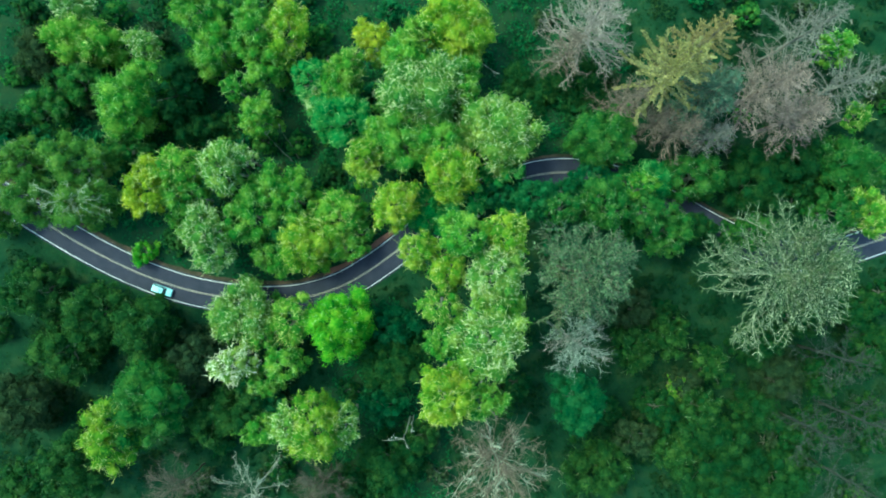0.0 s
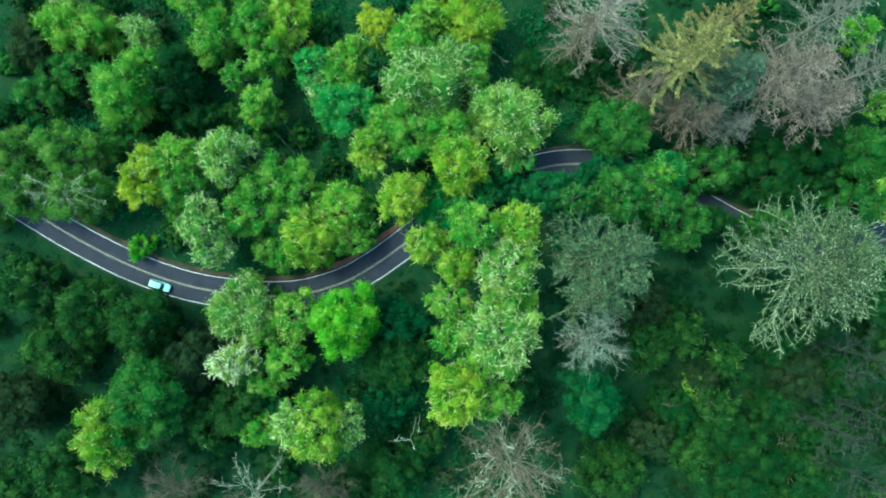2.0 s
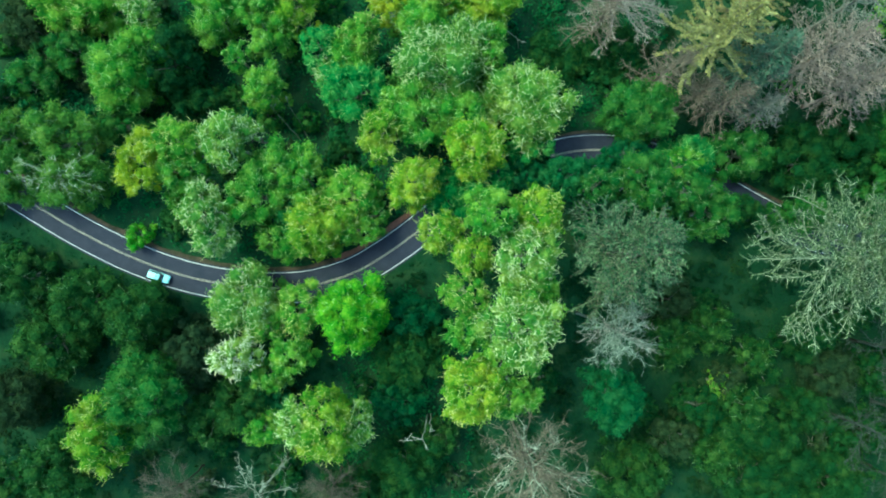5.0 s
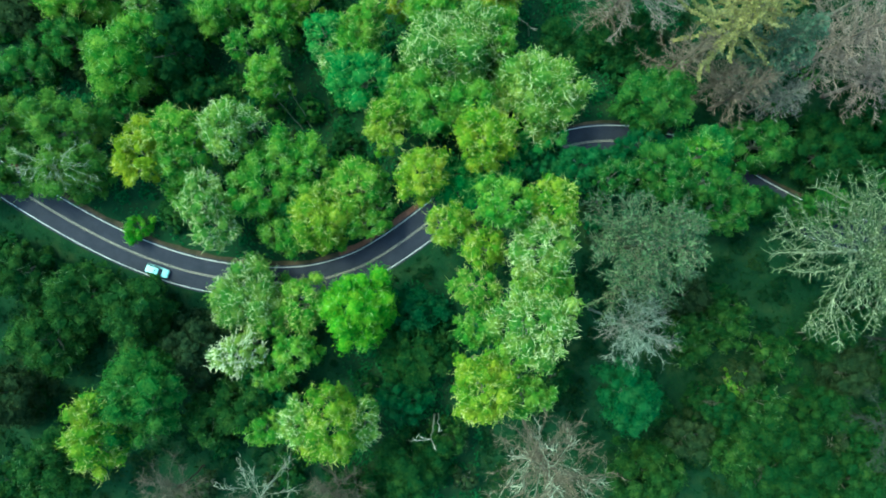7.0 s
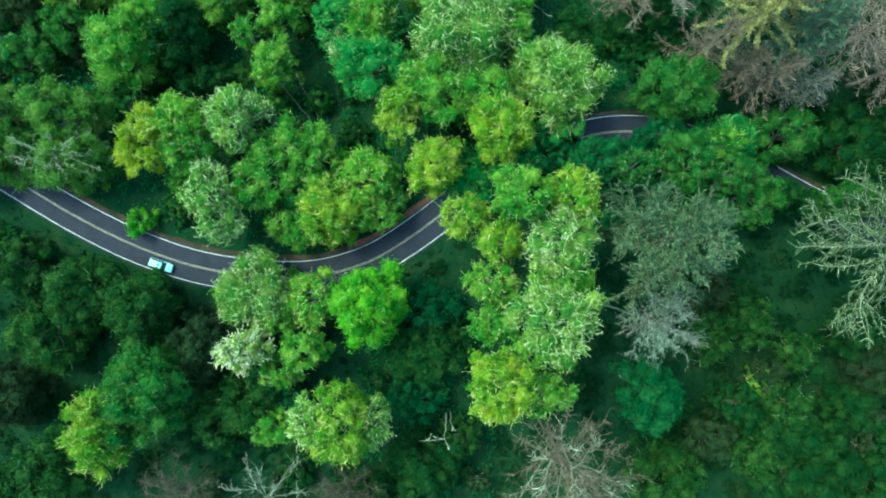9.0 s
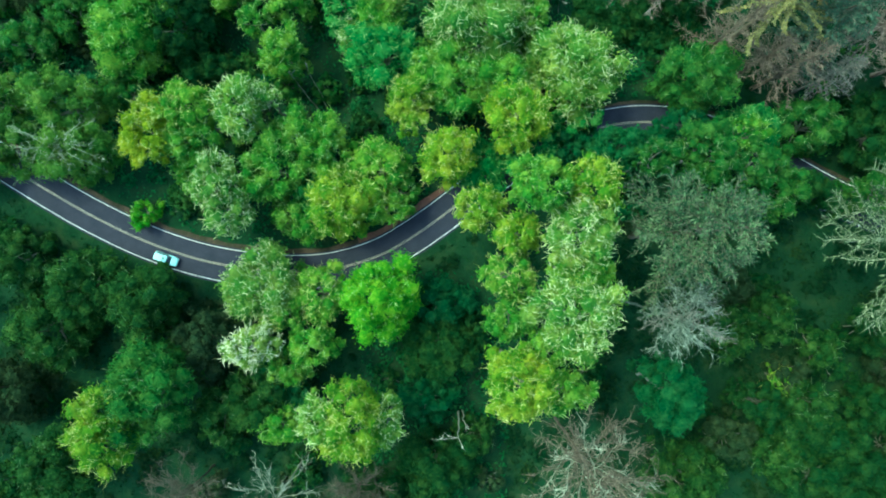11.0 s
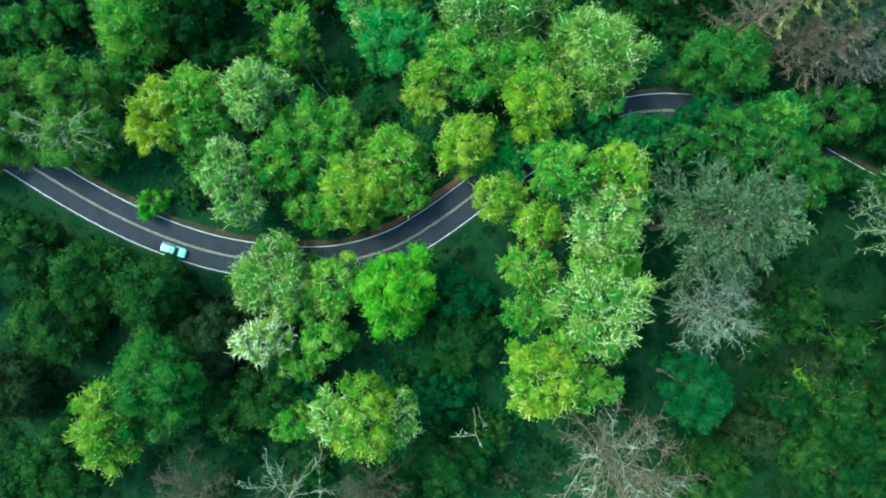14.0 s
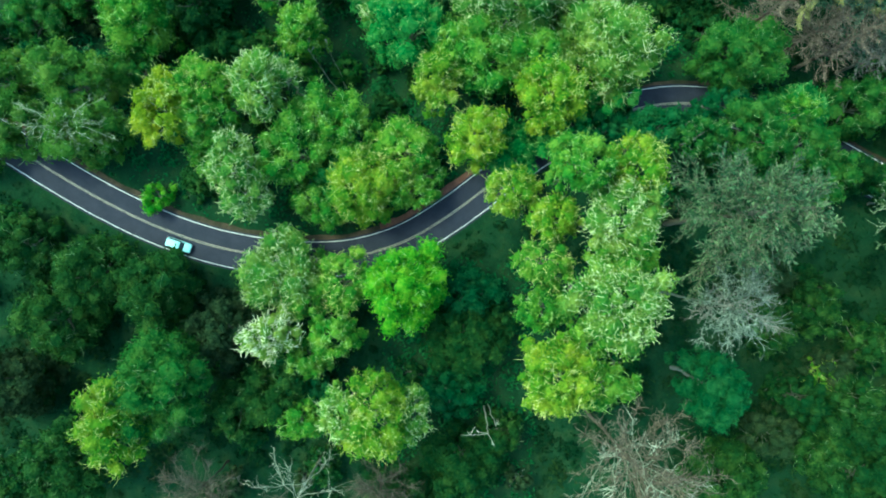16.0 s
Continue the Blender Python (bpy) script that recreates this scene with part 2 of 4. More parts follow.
def smooth_line(points, steps):
    p = np.array(points, float)
    p = np.vstack([2 * p[0] - p[1], p, 2 * p[-1] - p[-2]])
    out = []
    for i in range(1, len(p) - 2):
        for s in np.arange(steps) / steps:
            a, b, c, d = p[i - 1 : i + 3]
            out.append(0.5 * (2 * b + (c - a) * s + (2 * a - 5 * b + 4 * c - d) * s**2 + (3 * b - a - 3 * c + d) * s**3))
    return np.array(out + [p[-2]])


LINE = smooth_line(CENTRE, 8)
for _ in range(6):
    LINE[1:-1] = (LINE[:-2] + 2 * LINE[1:-1] + LINE[2:]) / 4
WAY = unit(np.gradient(LINE, axis=0))
SIDE = np.stack([-WAY[:, 1], WAY[:, 0]], 1)
HALF = 3.32


def road_offset(x, y):
    """Signed distance to the road's middle: plus on its north side."""
    p = np.stack([np.asarray(x, float), np.asarray(y, float)], -1)
    d = p[..., None, :] - LINE
    k = (d**2).sum(-1).argmin(-1)
    near = np.take_along_axis(d, k[..., None, None], -2)[..., 0, :]
    return (near * SIDE[k]).sum(-1) + 0.0, np.sqrt((near**2).sum(-1))


def step(x):
    x = np.clip(x, 0, 1)
    return x * x * (3 - 2 * x)


def ground_z(x, y):
    """The forest floor: level at the road, falling away to the north, with soft humps."""
    side, far = road_offset(x, y)
    side = np.where(side >= 0, far, -far)
    fall = -10 * step((side - 7) / 26) * step((60 - x) / 40) - 2.5 * step((-side - 6) / 20)
    humps = 0.5 * np.sin(0.21 * x + 0.9) * np.sin(0.17 * y + 0.3) + 0.35 * np.sin(0.43 * x + 0.31 * y)
    return fall + (humps - 0.12) * step((far - 5.5) / 6) - 0.12


# ---- ground, road ----
def ground():
    u = np.linspace(-1, 1, 161)
    gx = 125 * u + 3200 * np.sign(u) * np.maximum(np.abs(u) - 0.8, 0) ** 2 * 20
    gy = 95 * u + 3200 * np.sign(u) * np.maximum(np.abs(u) - 0.8, 0) ** 2 * 20
    x, y = np.meshgrid(gx, gy, indexing="ij")
    z = ground_z(x.ravel(), y.ravel())
    v = np.stack([x.ravel(), y.ravel(), z], -1)
    i = (np.arange(160)[:, None] * 161 + np.arange(160)[None]).ravel()
    quads = np.stack([i, i + 161, i + 162, i + 1], 1)
    ob = new("ground", mesh_of("ground", v, quads, mat=FLOOR, smooth=True))
    return tagged(ob, "dark mossy forest floor with leaf litter", "ground", kind="structure")


def strip(name, inner, outer, z, thick, mat, parent=None, first=0, last=None, ragged=0.0, crown=0.0):
    """A slab that follows the road between two distances from its middle."""
    line, side = LINE[first:last], SIDE[first:last]
    n = len(line)
    wob = ragged * (np.sin(np.arange(n) * 0.9) + np.sin(np.arange(n) * 0.37 + 1) + rng.normal(0, 0.4, n))
    across = np.linspace(0, 1, 5)
    rows = []
    for k, f in enumerate(across):
        off = inner + (outer - inner) * f + (wob if k == 4 else 0)
        top = z + crown * (1 - (np.asarray(off) / HALF) ** 2)
        xy = line + side * np.broadcast_to(np.asarray(off, float), (n,))[:, None]
        rows.append(np.column_stack([xy, np.broadcast_to(top, (n,))]))
    low = [rows[4] - [0, 0, thick], rows[0] - [0, 0, thick]]
    rows = np.stack(rows + low)
    m = len(rows)
    i = np.arange(n - 1)
    quads = np.concatenate([np.stack([k * n + i, ((k + 1) % m) * n + i, ((k + 1) % m) * n + i + 1, k * n + i + 1], 1) for k in range(m)])
    ends = np.array([[0, n, 5 * n, 6 * n]])
    me = mesh_of(name, rows.reshape(-1, 3), np.concatenate([quads, ends]), mat=mat)
    ob = new(name, me)
    ob.parent = parent
    return ob


ground()
road = tagged(strip("road", -HALF - 0.45, HALF + 0.4, 0.02, 0.3, ASPHALT, crown=0.05), "winding two-lane asphalt road, dark blue-grey", "road", kind="structure")
for name, at, mat in (("edge_line", HALF, WHITE_LINE), ("edge_line", -HALF, WHITE_LINE), ("centre_line", 0.13, YELLOW_LINE), ("centre_line", -0.13, YELLOW_LINE)):
    tagged(strip(name, at - 0.058, at + 0.058, 0.03, 0.02, mat, road, crown=0.05), kind="structure")
tagged(strip("verge", HALF + 0.3, HALF + 1.3, -0.01, 0.3, VERGE, last=103, ragged=0.10), "brown leaf-strewn verge along the asphalt", "verge", kind="structure")
tagged(strip("verge", HALF + 0.3, HALF + 1.5, -0.01, 0.3, RED_DIRT, first=102, last=134, ragged=0.10), "reddish bare dirt verge along the asphalt", "verge", kind="structure")
tagged(strip("verge", HALF + 0.3, HALF + 1.0, -0.01, 0.3, VERGE, first=133, ragged=0.08), "brown leaf-strewn verge along the asphalt", "verge", kind="structure")
tagged(strip("verge", -HALF - 1.0, -HALF - 0.35, -0.01, 0.3, FLOOR, ragged=0.15), "dark mossy verge along the asphalt", "verge", kind="structure")

# ---- trees ----
WORDS = {
    "leafy": "bright green leafy alder tree",
    "spring": "fresh bright green leafy tree",
    "gold": "yellow-green alder tree turning golden",
    "lime": "lime-green leafy alder tree with yellowing top",
    "olive": "olive-green alder tree with ragged crown",
    "pale": "pale green alder with lichen-grey twig tips",
    "white": "half-bare tree with whitish lichen-covered twigs",
    "mint": "cool green leafy tree",
    "dim": "dull green shaded leafy tree",
    "deep": "dark green understorey tree",
    "umber": "brownish green understorey tree",
    "teal": "blue-green understorey tree",
    "gold_spruce": "living spruce with golden-green boughs",
    "brown_spruce": "browning spruce with thin needles",
    "blue_spruce": "blue-green spruce with dense boughs",
    "grey_spruce": "tall feathery grey-green spruce among leafy trees",
    "sage_spruce": "tall grey-green spruce with long spreading boughs",
    "sedge": "soft olive-green shaded leafy tree",
    "moss": "mossy dark green understorey tree",
    "ash_dead": "dead bare conifer with ash-grey branches",
    "rose_dead": "large dead conifer with rosy grey twiggy branches",
    "coral_dead": "dead silvery tree with dense coral-like branches",
    "grey_dead": "dead conifer with dull grey twiggy branches",
    "brown_dead": "dead conifer with brown-grey bare branches",
    "pale_dead": "dead bare tree with pale upright branches",
    "wiry_dead": "bare grey-brown tree with dense wiry branches",
    "haze_dead": "bare dark brown tree with fine twigs",
    "bare_dark": "bare mossy tree with long thin branches",
}


def trunk_sticks(x0, y0, z0, x1, y1, z1, r, n=6, wave=0.25):
    """A tapered, slightly wavering trunk: its mesh and its line."""
    t = np.linspace(0, 1, n + 1)
    p = np.array([x0, y0, z0]) + t[:, None] * (np.array([x1, y1, z1]) - [x0, y0, z0])
    p[1:-1, :2] += rng.normal(0, wave, (n - 1, 2))
    rad = r * (1 - 0.75 * t)
    rad[0] *= 1.35
    return stem(p, rad, 8), p


def leaf_cloud(rx, ry, rz, cover, size, core_v, core_t, skirt=0.5):
    """A crown round (0, 0, 0): leaf clumps over a dome, with leaves scattered over each clump. Returns leaves, cores and clump centres."""
    r = (rx + ry) / 2
    count = int(np.clip(10 + 4.2 * r, 14, 46))
    k = np.arange(count) + 0.5
    turn = np.pi * (1 + 5**0.5) * k + rng.uniform(0, 6.28)
    high = 1 - 1.25 * k / count
    ring = np.sqrt(np.maximum(1 - high**2, 0))
    far = rng.uniform(0.55, 0.88, count)
    phase = rng.uniform(0, 6.28, 2)
    far = far * (1 + 0.12 * np.sin(2 * turn + phase[0]) * ring + 0.11 * np.sin(3 * turn + phase[1]) * ring)
    c = np.stack([ring * np.cos(turn) * far * rx, ring * np.sin(turn) * far * ry, high * rz * far], 1)
    c += rng.normal(0, 0.07 * r, c.shape)
    rad = r * rng.uniform(0.15, 0.31, count)
    # a ragged skirt of smaller clumps below
    upper, low = count, int(skirt * count)
    turn = rng.uniform(0, 6.28, low)
    far = rng.uniform(0.55, 0.98, low)
    c = np.concatenate([c, np.stack([np.cos(turn) * far * rx, np.sin(turn) * far * ry, -rz * rng.uniform(0.1, 0.75, low)], 1)])
    rad = np.concatenate([rad, r * rng.uniform(0.12, 0.24, low)])
    count += low
    verts, quads, tris = [], [], []
    at = 0
    for i in range(count):
        lump = 1 + 0.16 * np.sin(core_v @ rng.normal(0, 4, 3)) + 0.1 * np.sin(core_v @ rng.normal(0, 7, 3))
        v = c[i] + core_v * (lump * rad[i] * 0.8)[:, None] * [1, 1, 0.85]
        verts.append(v)
        tris.append(core_t + at)
        at += len(v)
    n_all = (0.66 * cover * 6.28 * rad**2 / (size**2 * 0.9)).astype(int)
    for i in range(count):
        d = unit(rng.normal(0, 1, (n_all[i], 3)))
        d[:, 2] = np.where(d[:, 2] < -0.2, -d[:, 2], d[:, 2])
        lump = 1 + 0.20 * np.sin(d @ rng.normal(0, 5, 3)) + 0.14 * np.sin(d @ rng.normal(0, 9, 3))
        p = c[i] + d * (rad[i] * lump * (0.70 + 0.40 * rng.random(len(d)) ** 1.4 + np.where(rng.random(len(d)) < 0.14, 0.28 * rng.random(len(d)), 0)))[:, None] * [1, 1, 0.9]
        buried = np.zeros(len(p), bool)
        for j in range(count):
            if j != i:
                buried |= ((p - c[j]) ** 2).sum(1) < (0.68 * rad[j]) ** 2
        p, d = p[~buried], d[~buried]
        normal = unit(d * 0.7 + [0, 0, 0.35] + rng.normal(0, 0.62, d.shape))
        u = unit(np.cross(normal, rng.normal(0, 1, d.shape)))
        w = np.cross(normal, u)
        s = size * rng.uniform(0.55, 1.25, (len(p), 1))
        v, q = cards(p, u * s * 1.15, w * s * 0.42, 0.0)
        v = v.reshape(-1, 4, 3)
        v[:, [1, 3]] += (normal * s * 0.2)[:, None]
        verts.append(v.reshape(-1, 3))
        quads.append(q + at)
        at += len(v) * 4
    return np.concatenate(verts), np.concatenate(quads), np.concatenate(tris), c, rad, upper


# light twig tints also put the sunlit look of crown tops into colour
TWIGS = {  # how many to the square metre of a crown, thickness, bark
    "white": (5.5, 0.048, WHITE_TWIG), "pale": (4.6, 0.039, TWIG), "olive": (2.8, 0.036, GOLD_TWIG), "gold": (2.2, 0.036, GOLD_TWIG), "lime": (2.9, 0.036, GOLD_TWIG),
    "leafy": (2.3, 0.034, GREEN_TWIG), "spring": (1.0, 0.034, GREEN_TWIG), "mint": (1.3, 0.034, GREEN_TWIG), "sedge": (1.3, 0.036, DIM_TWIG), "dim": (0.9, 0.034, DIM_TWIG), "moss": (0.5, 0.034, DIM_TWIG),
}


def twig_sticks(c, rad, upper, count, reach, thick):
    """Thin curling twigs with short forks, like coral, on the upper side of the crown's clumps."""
    out = []
    mid = c.mean(0)
    for _ in range(count):
        i = rng.integers(upper)
        d = unit(rng.normal(0, 1, 3) + [0, 0, 0.7])
        p = c[i] + d * rad[i] * 0.86
        if (((c - p) ** 2).sum(1) < (0.8 * rad) ** 2).any():
            continue
        d = unit(unit(p - mid) * [0.6, 0.6, 0.3] + d * 0.5 + rng.normal(0, 0.45, 3))
        curl = rng.normal(0, 0.45, 3)
        long = reach * rng.uniform(0.35, 1.15)
        for k in range(3):
            d = unit(d + curl + rng.normal(0, 0.25, 3))
            e = p + d * long * 0.36
            out.append((*p, *e, thick * (1 - 0.22 * k), thick * (0.78 - 0.22 * k)))
            if k < 2:
                f = e + unit(d - curl * 1.5 + rng.normal(0, 0.6, 3)) * long * rng.uniform(0.18, 0.34)
                out.append((*e, *f, 0.65 * thick, 0.35 * thick))
            p = e
    return out


def broadleaf(x, y, top, rx, ry, leaf, twigs=0, size=0.30, cover=1.0, low=0, bare=0):
    """A leafy tree with its crown's top at that height, over (x, y); where that is over the road it leans out from beside it."""
    over = np.zeros(3)
    k = int(((LINE - [x, y]) ** 2).sum(1).argmin())
    off = float((np.array([x, y]) - LINE[k]) @ SIDE[k])
    if abs(off) < HALF + 1.6 and abs(x) < 150:
        over[:2] = -SIDE[k] * ((HALF + 1.8) * (1 if off >= 0 else -1) - off)
        x, y = x - over[0], y - over[1]
    base = float(ground_z(np.array([x]), np.array([y]))[0])
    if low:
        top = base + low
    r = (rx + ry) / 2
    rz = min(1.15 * r, 0.75 * (top - base))
    tree = new("bush" if top < 5 and leaf == "spring" else "tree")
    tree.location = (x, y, base)
    near = float(road_offset(x, y)[1]) < 13
    grown = "tall " if top - base > 24 else "small " if r < 3.2 else "broad " if r > 7.5 else ""
    tagged(tree, grown + WORDS[leaf].replace("tree", "bush" if tree.name.startswith("bush") else "tree") + (" beside the road" if near else " in the wood"), "bush" if tree.name.startswith("bush") else "tree", "trees of the wood")
    mid = top - base - rz * 0.92
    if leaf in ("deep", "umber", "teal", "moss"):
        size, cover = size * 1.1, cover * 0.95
    v, q, t, c, rad, upper = leaf_cloud(rx, ry, rz, cover, size, SMALL_V, SMALL_T, 0.0 if low else 0.5)
    c = c + over + [0, 0, mid]
    part_mesh("crown", mesh_of("crown", v + over + [0, 0, mid], q, t, LEAVES[leaf]), tree)
    (v, q), _ = trunk_sticks(0, 0, -0.4, over[0] + rng.normal(0, 0.2), over[1] + rng.normal(0, 0.2), mid - 0.1 * rz, 0.05 + 0.035 * r + 0.006 * (top - base))
    part_mesh("trunk", mesh_of("trunk", v, q, mat=BARK, smooth=True), tree)
    for k in range(0, len(c), max(1, len(c) // 7)):
        a = over * 0.7 + [0, 0, (mid - 0.1 * rz) * 0.75]
        h = (a + c[k]) / 2 + [0, 0, -0.12 * r]
        v, q = stem([a, h, c[k]], [0.022 * r + 0.03, 0.016 * r + 0.02, 0.02], 5)
        part_mesh("limb", mesh_of("limb", v, q, mat=BARK, smooth=True), tree)
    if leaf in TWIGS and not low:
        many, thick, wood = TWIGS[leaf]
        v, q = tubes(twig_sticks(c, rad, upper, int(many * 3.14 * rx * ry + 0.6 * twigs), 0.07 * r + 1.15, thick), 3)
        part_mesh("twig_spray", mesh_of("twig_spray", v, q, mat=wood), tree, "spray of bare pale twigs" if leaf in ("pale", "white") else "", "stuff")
    for k in range(bare):
        turn = k * 2.4 + rng.normal(0, 0.2)
        a = over + [0.1 * rx * math.cos(turn), 0.1 * ry * math.sin(turn), mid + 0.55 * rz]
        way = np.array([math.cos(turn) * rx, math.sin(turn) * ry, 0.25 * r]) * rng.uniform(0.4, 1.05)
        h = a + way * 0.5 + [0, 0, 0.22 * rz] + rng.normal(0, 0.07 * r, 3)
        e = a + way + [0, 0, -0.1 * rz] + rng.normal(0, 0.08 * r, 3)
        sticks = []
        for _ in range(11):
            f = h + (e - h) * rng.uniform(-0.7, 0.95)
            g = f + unit(way / r + rng.normal(0, 0.6, 3)) * r * rng.uniform(0.08, 0.18)
            sticks.append((*f, *g, 0.036, 0.026))
            sticks.append((*g, *(g + unit(way / r + rng.normal(0, 0.8, 3)) * r * rng.uniform(0.06, 0.14)), 0.026, 0.014))
        v, q = joined(stem([a, (a + h) / 2 + rng.normal(0, 0.03 * r, 3), h, (h + e) / 2 + rng.normal(0, 0.04 * r, 3), e], [0.045, 0.042, 0.038, 0.028, 0.015], 4), tubes(sticks, 3))
        part_mesh("bare_limb", mesh_of("bare_limb", v, q, mat=PALE_BARK), tree, "bare pale limb")
    return tree


BOUGHS = {  # how many, taper of the crown, sway, forks, side twigs to the metre, thickness, length of twigs
    "gold_spruce": (74, 0.75, 0.14, 0, 8.0, 0.009, 0.40),
    "brown_spruce": (60, 0.85, 0.2, 0, 4.2, 0.009, 0.55),
    "blue_spruce": (64, 0.85, 0.2, 1, 3.6, 0.009, 1.0),
    "sage_spruce": (110, 0.8, 0.5, 3, 1.6, 0.007, 0.9),
    "grey_spruce": (52, 0.7, 0.5, 3, 3.6, 0.008, 1.1),
    "ash_dead": (72, 0.85, 0.25, 1, 2.0, 0.013, 1.0),
    "rose_dead": (84, 0.8, 0.3, 1, 2.0, 0.010, 1.1),
    "grey_dead": (56, 0.85, 0.25, 0, 2.2, 0.010, 1.0),
    "brown_dead": (60, 0.85, 0.25, 0, 2.4, 0.010, 1.0),
    "bare_dark": (26, 0.85, 0.5, 2, 0.9, 0.006, 1.2),
}
BUSHY = {  # limbs, sticks on each, fork height, thickness, one in so many of the other wood, woods
    "wiry_dead": (72, 15, 0.55, 0.046, 6, ("wiry_dead", "pale_dead")),
    "coral_dead": (32, 19, 0.55, 0.050, 4, ("coral_dead", "grey_dead")),
    "pale_dead": (16, 14, 0.58, 0.040, 3, ("pale_dead", "haze_dead")),
    "haze_dead": (34, 22, 0.40, 0.034, 7, ("haze_dead", "wiry_dead")),
}


def conifer(x, y, top, r, kind, clear=0.3):
    """A spruce, living or dead, with its tip at that height over (x, y): whorls of long boughs with side twigs."""
    base = float(ground_z(np.array([x]), np.array([y]))[0])
    high = top - base
    dead = kind in DEAD
    wood = DEAD[kind] if dead else PALE_BARK if kind == "sage_spruce" else SPRUCE_BARK
    tree = new("bare_tree" if kind in BUSHY else "conifer")
    tree.location = (x, y, base)
    tagged(tree, WORDS[kind], "dead tree" if kind in BUSHY else "conifer", "dead trees of the wood" if kind in BUSHY else "conifers of the wood")
    (v, q), _ = trunk_sticks(0, 0, -0.4, 0, 0, high * (0.74 if kind in BUSHY else 1), 0.12 + high * (0.005 if kind in BUSHY else 0.011), 10, 0.08)
    part_mesh("trunk", mesh_of("trunk", v, q, mat=wood, smooth=True), tree)
    if kind in BUSHY:
        return wiry_limbs(tree, high, r, *BUSHY[kind])
    count, power = BOUGHS[kind][:2]
    for i in range(count):
        f = (i + 0.5) / count
        z = high * (clear + (1 - clear) * f ** 0.9) - 0.3
        rel = (z / high - clear) / (1 - clear)
        long = r * max(1 - rel, 0.03) ** power * rng.uniform(0.62, 1.14) + 0.7
        turn = i * 2.39996 + rng.normal(0, 0.3)
        bough(tree, z, rel, long, turn, kind, wood, dead)
    return tree


def wiry_limbs(tree, high, r, limbs, sticks_each, low, thick, pale, woods):
    """Rising limbs that fork into a thicket of thin bare branches."""
    for i in range(limbs):
        turn = i * 2.39996 + rng.normal(0, 0.2)
        f = math.sqrt((i + 0.5) / limbs)
        side = np.array([math.cos(turn), math.sin(turn), 0.0])
        p = [np.array([0, 0, high * rng.uniform(low, low + 0.35)])]
        goal = side * r * f * rng.uniform(0.75, 1.1) + [0, 0, high * (1 - (0.9 - low) * 0.6 * f * f)]
        for k in range(6):
            way = (goal - p[-1]) / (6 - k)
            p.append(p[-1] + way + side * (0.35 - 0.12 * k) * f + rng.normal(0, 0.30, 3))
        p = np.array(p)
        sticks = []
        for k in range(sticks_each):
            s = 1.0 + 4.99 * rng.random() ** 0.7
            n = int(s)
            a = p[n] + (p[n + 1] - p[n]) * (s - n)
            d = unit(side * f * 1.2 + [0, 0, 0.4] + rng.normal(0, 0.5, 3))
            long = rng.uniform(0.8, 2.4)
            for g in range(3):
                d = unit(d + rng.normal(0, 0.35, 3))
                e = a + d * long * 0.36
                sticks.append((*a, *e, thick * (1 - 0.22 * g), thick * (0.78 - 0.22 * g)))
                sticks.append((*e, *(e + unit(d + rng.normal(0, 0.7, 3)) * long * 0.32), 0.6 * thick, 0.3 * thick))
                a = e
        v, q = joined(stem(p, np.linspace(1.3 * thick, 0.7 * thick, 7), 5), tubes(sticks, 3))
        part_mesh("limb", mesh_of("limb", v, q, mat=DEAD[woods[i % pale == 1]]), tree)
    return tree


def bough_line(start, way, cross, long, steps, sway, droop):
    """A curving line that sags in the middle and lifts its tip."""
    p = [start]
    for k in range(steps):
        sag = droop * (-0.16 * k if k < 4 else -0.48 + 0.24 * (k - 3))
        p.append(p[-1] + unit(way + [0, 0, sag] + cross * (sway * (k - 2) * 0.5 + rng.normal(0, 0.09))) * long / steps)
    return np.array(p)


def on_line(p, s):
    n = min(int(s * (len(p) - 1)), len(p) - 2)
    return p[n] + (p[n + 1] - p[n]) * (s * (len(p) - 1) - n)


